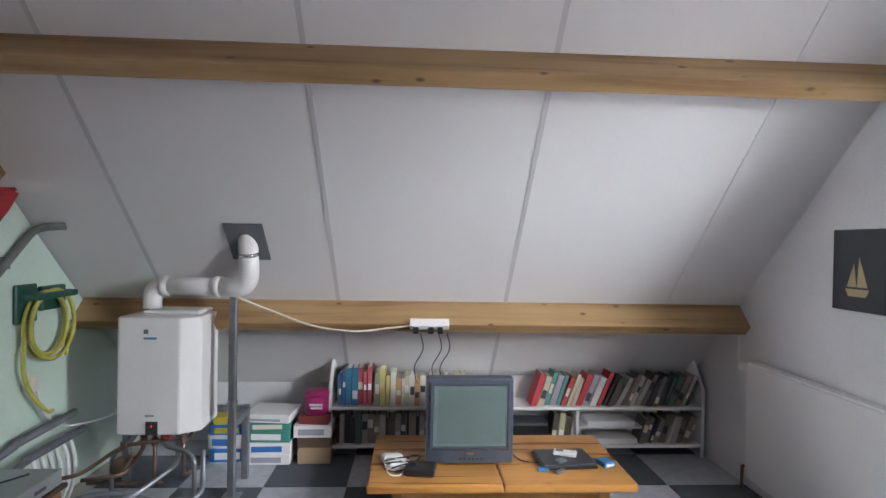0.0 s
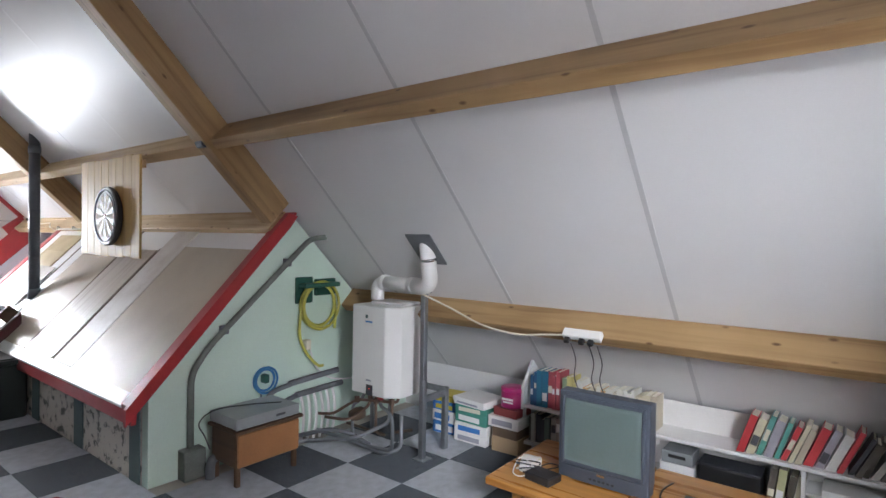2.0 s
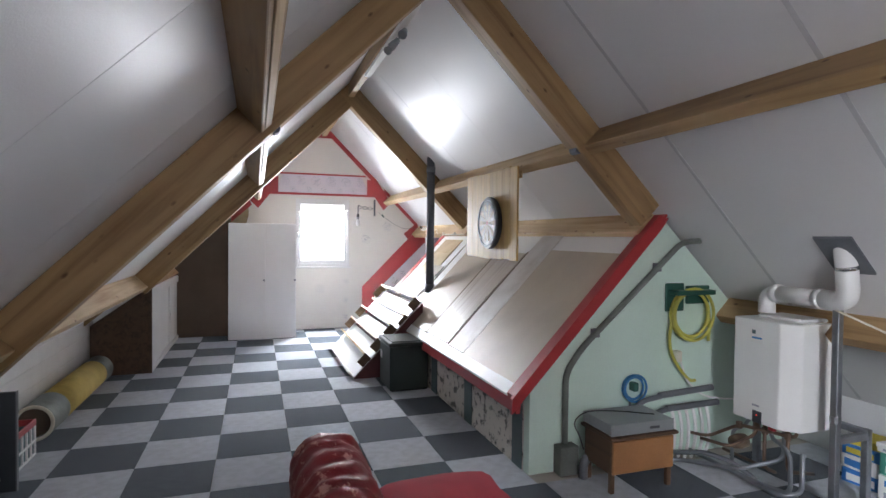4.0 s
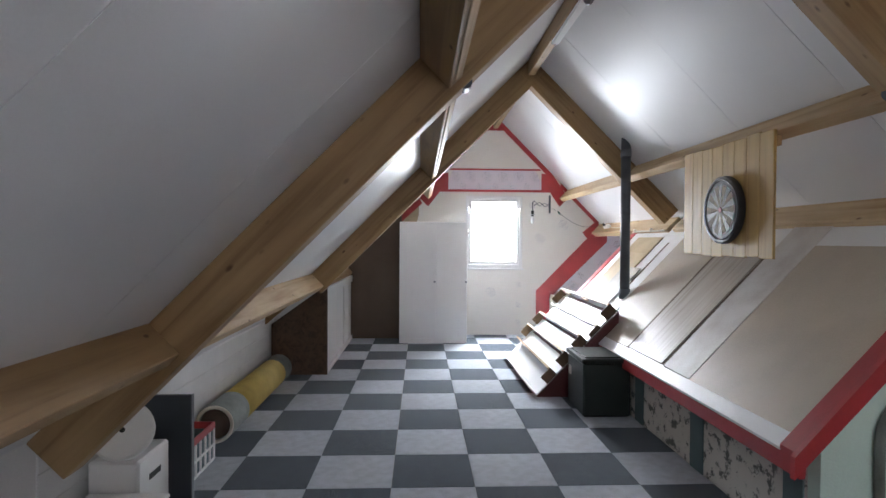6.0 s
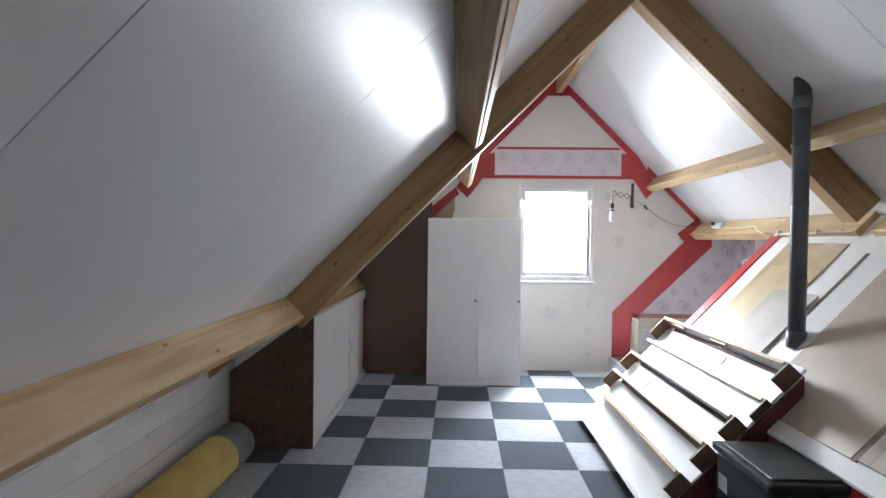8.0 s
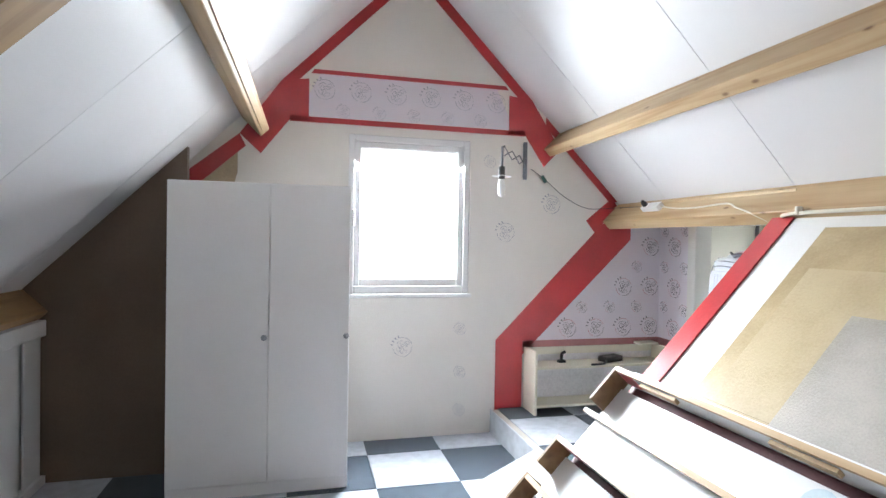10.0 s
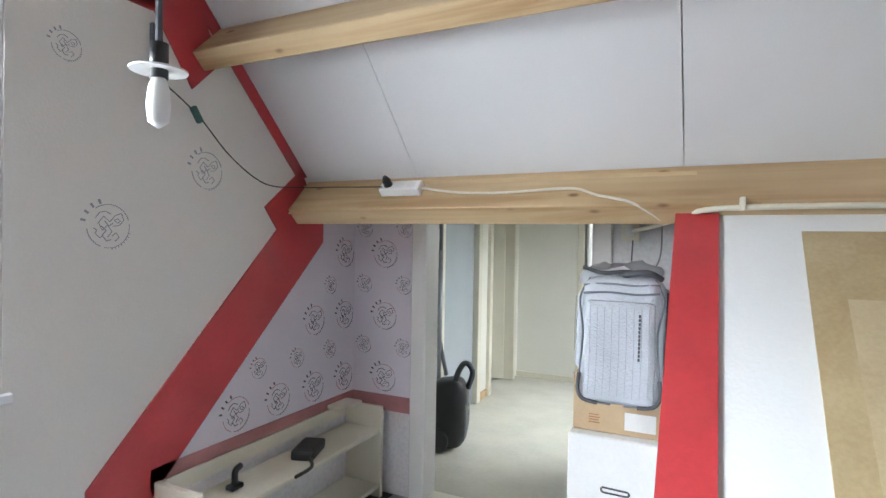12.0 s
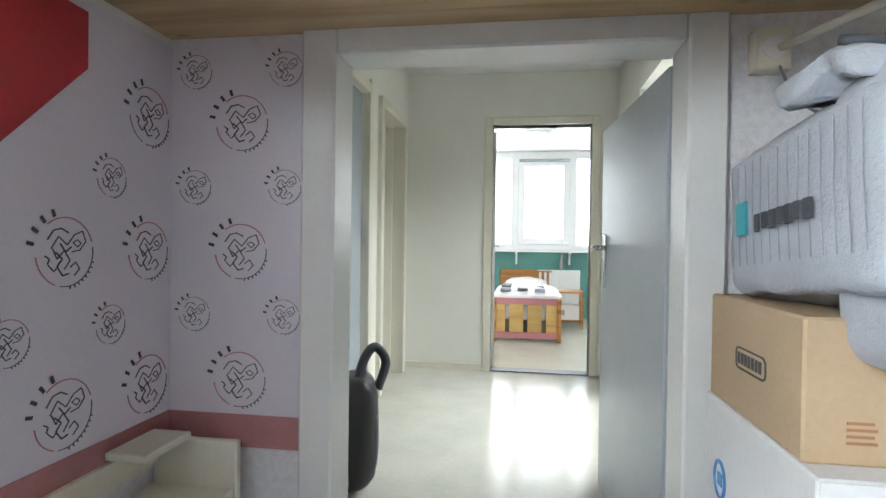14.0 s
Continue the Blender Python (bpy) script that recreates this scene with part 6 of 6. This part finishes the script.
for p in ((-0.07, -0.02, 0), (0.015, -0.05, 1)):
    us = thing("blue_plug", "blue and white plug by the laptop", "plug", (0.18 + p[0], 2.87 + p[1], 0.257), 40 * p[2])
    part("case", box(-0.03, 0.03, -0.014, 0.014, 0, 0.02, 0.004), BLUEH if p[2] == 0 else STEEL, us)


# stacked games and boxes
def carton(x, y, z, w, d, h, mat, label, rz=0, band=None, lidm=None):
    c = thing("game_box", label, "box", (x, y, z), rz, group="stacked boxes")
    part("carton", box(-w / 2, w / 2, -d / 2, d / 2, 0, h - 0.012 if lidm else h, 0.003), mat, c)
    if lidm:
        part("lid", box(-w / 2 - 0.004, w / 2 + 0.004, -d / 2 - 0.004, d / 2 + 0.004, h - 0.03, h, 0.003), lidm, c)
    if band:
        part("print", box(-w * 0.38, w * 0.30, -d / 2 - 0.0015, -d / 2 - 0.0003, h * 0.2, h * 0.7), band, c)
    return c


GAMEB, GAMEY, GAMEG = cover_material((0.04, 0.20, 0.55)), cover_material((0.60, 0.48, 0.06)), cover_material((0.06, 0.28, 0.22))
carton(-1.84, 3.74, 0.0, 0.24, 0.22, 0.09, GAMEB, "blue and white game box at the bottom", 5, PAPERW)
carton(-1.85, 3.74, 0.09, 0.23, 0.22, 0.09, PAPERW, "white game box with blue print", -3, GAMEB)
carton(-1.84, 3.74, 0.18, 0.24, 0.22, 0.07, GAMEB, "blue game box in the stack", 2, GAMEY)
carton(-1.84, 3.74, 0.25, 0.22, 0.2, 0.05, GAMEY, "yellow game box on the stack", 8)
carton(-1.56, 3.70, 0.0, 0.29, 0.24, 0.07, PAPERW, "white puzzle box on the carpet", 0, GREYINK)
carton(-1.56, 3.70, 0.07, 0.29, 0.24, 0.075, PAPERW, "white puzzle box with blue end", 2, GAMEB)
carton(-1.56, 3.71, 0.145, 0.29, 0.24, 0.08, GAMEG, "green game box in the stack", -2, PAPERW)
carton(-1.56, 3.70, 0.225, 0.28, 0.24, 0.06, GAMEG, "dark green game box in the stack", 3, CREAM)
carton(-1.55, 3.69, 0.285, 0.30, 0.26, 0.055, PAPERW, "wide pale jigsaw box on the stack", -6, GREYINK, PAPERW)
carton(-1.26, 3.70, 0.0, 0.22, 0.22, 0.11, CARTON, "open brown carton on the carpet", 2)
carton(-1.26, 3.70, 0.11, 0.21, 0.22, 0.07, HARDBOARD, "dark carton in the stack", -2)
carton(-1.27, 3.69, 0.18, 0.25, 0.22, 0.08, PAPERW, "pale shoe box in the stack", 1, GREYINK)
carton(-1.26, 3.70, 0.26, 0.20, 0.2, 0.06, cover_material((0.25, 0.05, 0.05)), "dark red box under the tin", -4)
tn = thing("sweet_tin", "round magenta sweet tin on the boxes", "tin", (-1.26, 3.70, 0.32))
part("body", lathe([(0.0, 0), (0.082, 0), (0.085, 0.005), (0.085, 0.125)], 28), PINK, tn, smooth=True)
part("lid", lathe([(0.088, 0.118), (0.088, 0.142), (0.075, 0.148), (0.0, 0.148)], 28), PINK, tn, smooth=True)
part("print_bar", box(-0.04, 0.05, -0.0875, -0.082, 0.06, 0.075), PAPERW, tn)
part("print_bar", box(-0.03, 0.05, -0.0875, -0.082, 0.04, 0.052), PAPERW, tn)

# east gable: radiator and picture
ra = thing("radiator", "white panel radiator on the gable wall", "radiator", (EX, 2.55, 0.09))
part("panel", box(-0.075, -0.02, -0.60, 0.60, 0, 0.70, 0.008), WHITE, ra)
part("top_grille", box(-0.078, -0.018, -0.60, 0.60, 0.70, 0.712, 0.003), PVC, ra)
for y in (-0.45, 0.45):
    part("bracket", box(-0.02, -0.001, y - 0.02, y + 0.02, 0.1, 0.6), STEEL, ra)
part("valve", tube([(-0.05, 0.60, 0.66), (-0.05, 0.69, 0.66)], 0.026, 12), PVC, ra, smooth=True)
part("pipe", tube(bent([(-0.05, 0.63, 0.05), (-0.05, 0.66, 0.05), (-0.05, 0.66, -0.09)], 0.02), 0.009, 8), COPPER, ra)
rp = thing("radiator_pipe", "thin white pipe above the radiator valve", "pipe")
part("pipe", tube(smooth_path([(EX - 0.03, 3.30, 0.95), (EX - 0.03, 3.30, 0.80), (EX - 0.05, 3.24, 0.75)]), 0.006, 6), PVC, rp)
pi = thing("picture", "small dark picture with a pale ship shape", "picture", (EX, 2.39, 1.395))
part("panel", box(-0.022, -0.001, -0.155, 0.155, -0.195, 0.195, 0.003), CHARCOAL, pi)
part("sail", prism([(-0.06, -0.08), (0.0, -0.08), (-0.01, 0.06)], -0.025, -0.0225), GOLDBOARD, pi)
part("sail", prism([(0.005, -0.08), (0.06, -0.08), (0.02, 0.03)], -0.025, -0.0225), GOLDBOARD, pi)
part("hull", prism([(-0.07, -0.09), (0.07, -0.09), (0.05, -0.125), (-0.05, -0.125)], -0.025, -0.0225), GOLDBOARD, pi)


# ---- printed emblems of the wallpaper: a ring, strokes and four bars, no letters ----
def emblem_mesh(r, strong):
    bm = bmesh.new()
    col = []

    def stroke(pts, w, mat):
        for a, b in zip(pts, pts[1:]):
            a, b = Vector(a), Vector(b)
            d = b - a
            s = Vector((-d.y, d.x)).normalized() * w * 0.40
            prism([a + s, a - s, b - s, b + s], 0.0, 0.0012, "z", bm=bm)
            col.extend([mat] * (len(bm.faces) - len(col)))

    ring = [(r * math.cos(a), r * math.sin(a)) for a in [radians(128 - 300 * j / 30) for j in range(31)]]
    stroke(ring[:12], r * 0.045, 1)
    stroke(ring[12:24], r * 0.03, 0)
    stroke(ring[24:], r * 0.045, 1)
    for k in range(4):
        a = radians(168 - 19 * k)
        c, t = Vector((1.18 * r * math.cos(a), 1.18 * r * math.sin(a))), Vector((math.cos(a), math.sin(a)))
        stroke([c - t * r * 0.11, c + t * r * 0.11], r * 0.13, 0)
    q = lambda pts: [(x * r, y * r) for x, y in pts]
    stroke(q([(-0.5, 0.1), (-0.25, 0.45), (0.05, 0.2), (0.3, 0.5), (0.6, 0.62), (0.72, 0.3), (0.5, 0.05), (0.2, 0.0)]), r * 0.04, 0)
    stroke(q([(-0.45, 0.1), (-0.3, -0.2), (-0.05, 0.05), (0.15, -0.25), (-0.05, -0.5)]), r * 0.045, 0)
    stroke(q([(-0.6, -0.35), (-0.4, -0.55), (-0.25, -0.4)]), r * 0.04, 0)
    stroke(q([(0.15, -0.45), (0.35, -0.3), (0.5, -0.5), (0.3, -0.7)]), r * 0.04, 0)
    stroke(q([(-0.2, 0.25), (0.0, 0.0), (0.2, 0.15)]), r * 0.05, 0)
    stroke(q([(-0.62, 0.35), (-0.42, 0.62), (-0.15, 0.68), (0.1, 0.55)]), r * 0.05, 0)
    stroke(q([(-0.35, 0.0), (-0.12, -0.2), (-0.3, -0.42), (-0.1, -0.68), (0.12, -0.62)]), r * 0.055, 0)
    stroke(q([(0.25, 0.28), (0.42, 0.36), (0.55, 0.25), (0.42, 0.14), (0.25, 0.28)]), r * 0.035, 0)
    stroke(q([(-0.7, -0.1), (-0.55, -0.2), (-0.62, -0.34)]), r * 0.05, 0)
    for k in range(8):
        a = radians(-18 - 9 * k)
        stroke(q([(1.0 * math.cos(a), 1.0 * math.sin(a)), (1.09 * math.cos(a), 1.09 * math.sin(a))]), r * 0.05, 0)
    me = bpy.data.meshes.new("emblem")
    bmesh.ops.recalc_face_normals(bm, faces=bm.faces)
    bm.to_mesh(me)
    bm.free()
    me.materials.append(INK if strong else GREYINK)
    me.materials.append(REDINK if strong else GREYINK)
    me.polygons.foreach_set("material_index", col)
    return me


EM = {(k, s): emblem_mesh(r, s) for k, r in (("big", 0.068), ("small", 0.042)) for s in (True, False)}


def emblem(size, strong, m, parent):
    ob = new("emblem", EM[(size, strong)])
    ob.parent = parent
    ob.matrix_basis = m


def on_gable(y, z, lift=0.0035):
    m = Matrix((Vector((0, 1, 0)), Vector((0, 0, 1)), Vector((1, 0, 0)))).transposed().to_4x4()
    m.translation = (GX + lift, y, z)
    return m


def on_back(x, z):
    m = Matrix((Vector((1, 0, 0)), Vector((0, 0, 1)), Vector((0, -1, 0)))).transposed().to_4x4()
    m.translation = (x, DY - 0.0035, z)
    return m


for k in range(3):
    emblem("big", True, on_back(-8.566, 0.767 + 0.319 * k), wall_door)
for k in range(3):
    for x in (-8.690, -8.452):
        emblem("small", True, on_back(x, 0.927 + 0.319 * k - (0.03 if k == 2 else 0)), wall_door)
for i in range(5):
    for k in range(3):
        y, z = 3.035 - 0.24 * i, 0.767 + 0.319 * k
        if y - 0.085 > 1.94 + (z + 0.05 - 0.575) * 1.01:
            emblem("big", True, on_gable(y, z), wall_w)
        y, z = 2.915 - 0.24 * i, 0.927 + 0.319 * k
        if k < 2 and y - 0.06 > 1.94 + (z + 0.03 - 0.575) * 1.01:
            emblem("small", True, on_gable(y, z), wall_w)
for k in range(6):
    emblem("big", False, on_gable(0.45 + 0.25 * k, 2.455), wall_w)
    if k < 5:
        emblem("small", False, on_gable(0.58 + 0.25 * k, 2.315), wall_w)
for y, z in ((1.79, 1.50), (2.16, 1.72), (1.02, 0.66)):
    emblem("big", False, on_gable(y, z, 0.001), wall_w)
for y, z in ((1.66, 2.02), (1.45, 0.78), (1.45, 0.46), (1.45, 0.18)):
    emblem("small", False, on_gable(y, z, 0.001), wall_w)

# ---- carpet tiles, last ----
floor = tagged(new("floor"), "checkered dark and light grey carpet tile floor", "floor", kind="structure")
tile_meshes = {}


def carpet_tile(x0, x1, y0, y1, dark, z=0.0, parent=floor):
    key = (round(x1 - x0, 3), round(y1 - y0, 3), dark)
    if key not in tile_meshes:
        w, h = key[0] / 2 - 0.0012, key[1] / 2 - 0.0012
        bm = prism([(-w, -h), (w, -h), (w, h), (-w, h)], -0.007, -0.0015, "z")
        prism([(-w + 0.003, -h + 0.003), (w - 0.003, -h + 0.003), (w - 0.003, h - 0.003), (-w + 0.003, h - 0.003)], -0.0015, 0.0, "z", bm=bm)
        me = bpy.data.meshes.new("carpet_tile")
        bm.to_mesh(me)
        bm.free()
        me.materials.append(CARPET_D if dark else CARPET_L)
        tile_meshes[key] = me
    ob = new("carpet_tile", tile_meshes[key])
    ob.parent = parent
    ob.location = ((x0 + x1) / 2, (y0 + y1) / 2, z)


for i in range(-18, 3):
    for j in range(-3, 9):
        x0, x1 = max(i * 0.5, GX), min(i * 0.5 + 0.5, EX)
        y0, y1 = max(j * 0.5 - 0.25, KS), min(j * 0.5 + 0.25, KN)
        if x0 < GWX - 0.3:
            y1 = min(y1, 1.70)
        if x1 - x0 > 0.02 and y1 - y0 > 0.02:
            carpet_tile(x0, x1, y0, y1, (i + j) % 2 == 0)
alcove_carpet = tagged(new("floor_alcove"), "blue-grey carpet tiles on the raised step", "floor", kind="structure")
for i in range(-18, -14):
    for j in range(4, 7):
        x0, x1 = max(i * 0.5, GX), min(i * 0.5 + 0.5, MX + 0.02)
        y0, y1 = max(j * 0.5 - 0.25, 1.70), min(j * 0.5 + 0.25, DY)
        if x1 - x0 > 0.02 and y1 - y0 > 0.02:
            carpet_tile(x0, x1, y0, y1, (i + j) % 2 == 0, HF, alcove_carpet)
part("riser", box(GX, MX, 1.692, 1.70, 0.0, HF - 0.001), CARPET_L, alcove_carpet)
# a loose tile laid as a ramp over the edge of the step
loose = tagged(part("loose_tile", box(-0.25, 0.25, -0.25, 0.25, 0, 0.007, 0.001), CARPET_L, m=pose(-7.66, 1.50, 0.088, 22, 0, 5)), "loose grey carpet tile sloping over the step edge", "carpet tile")
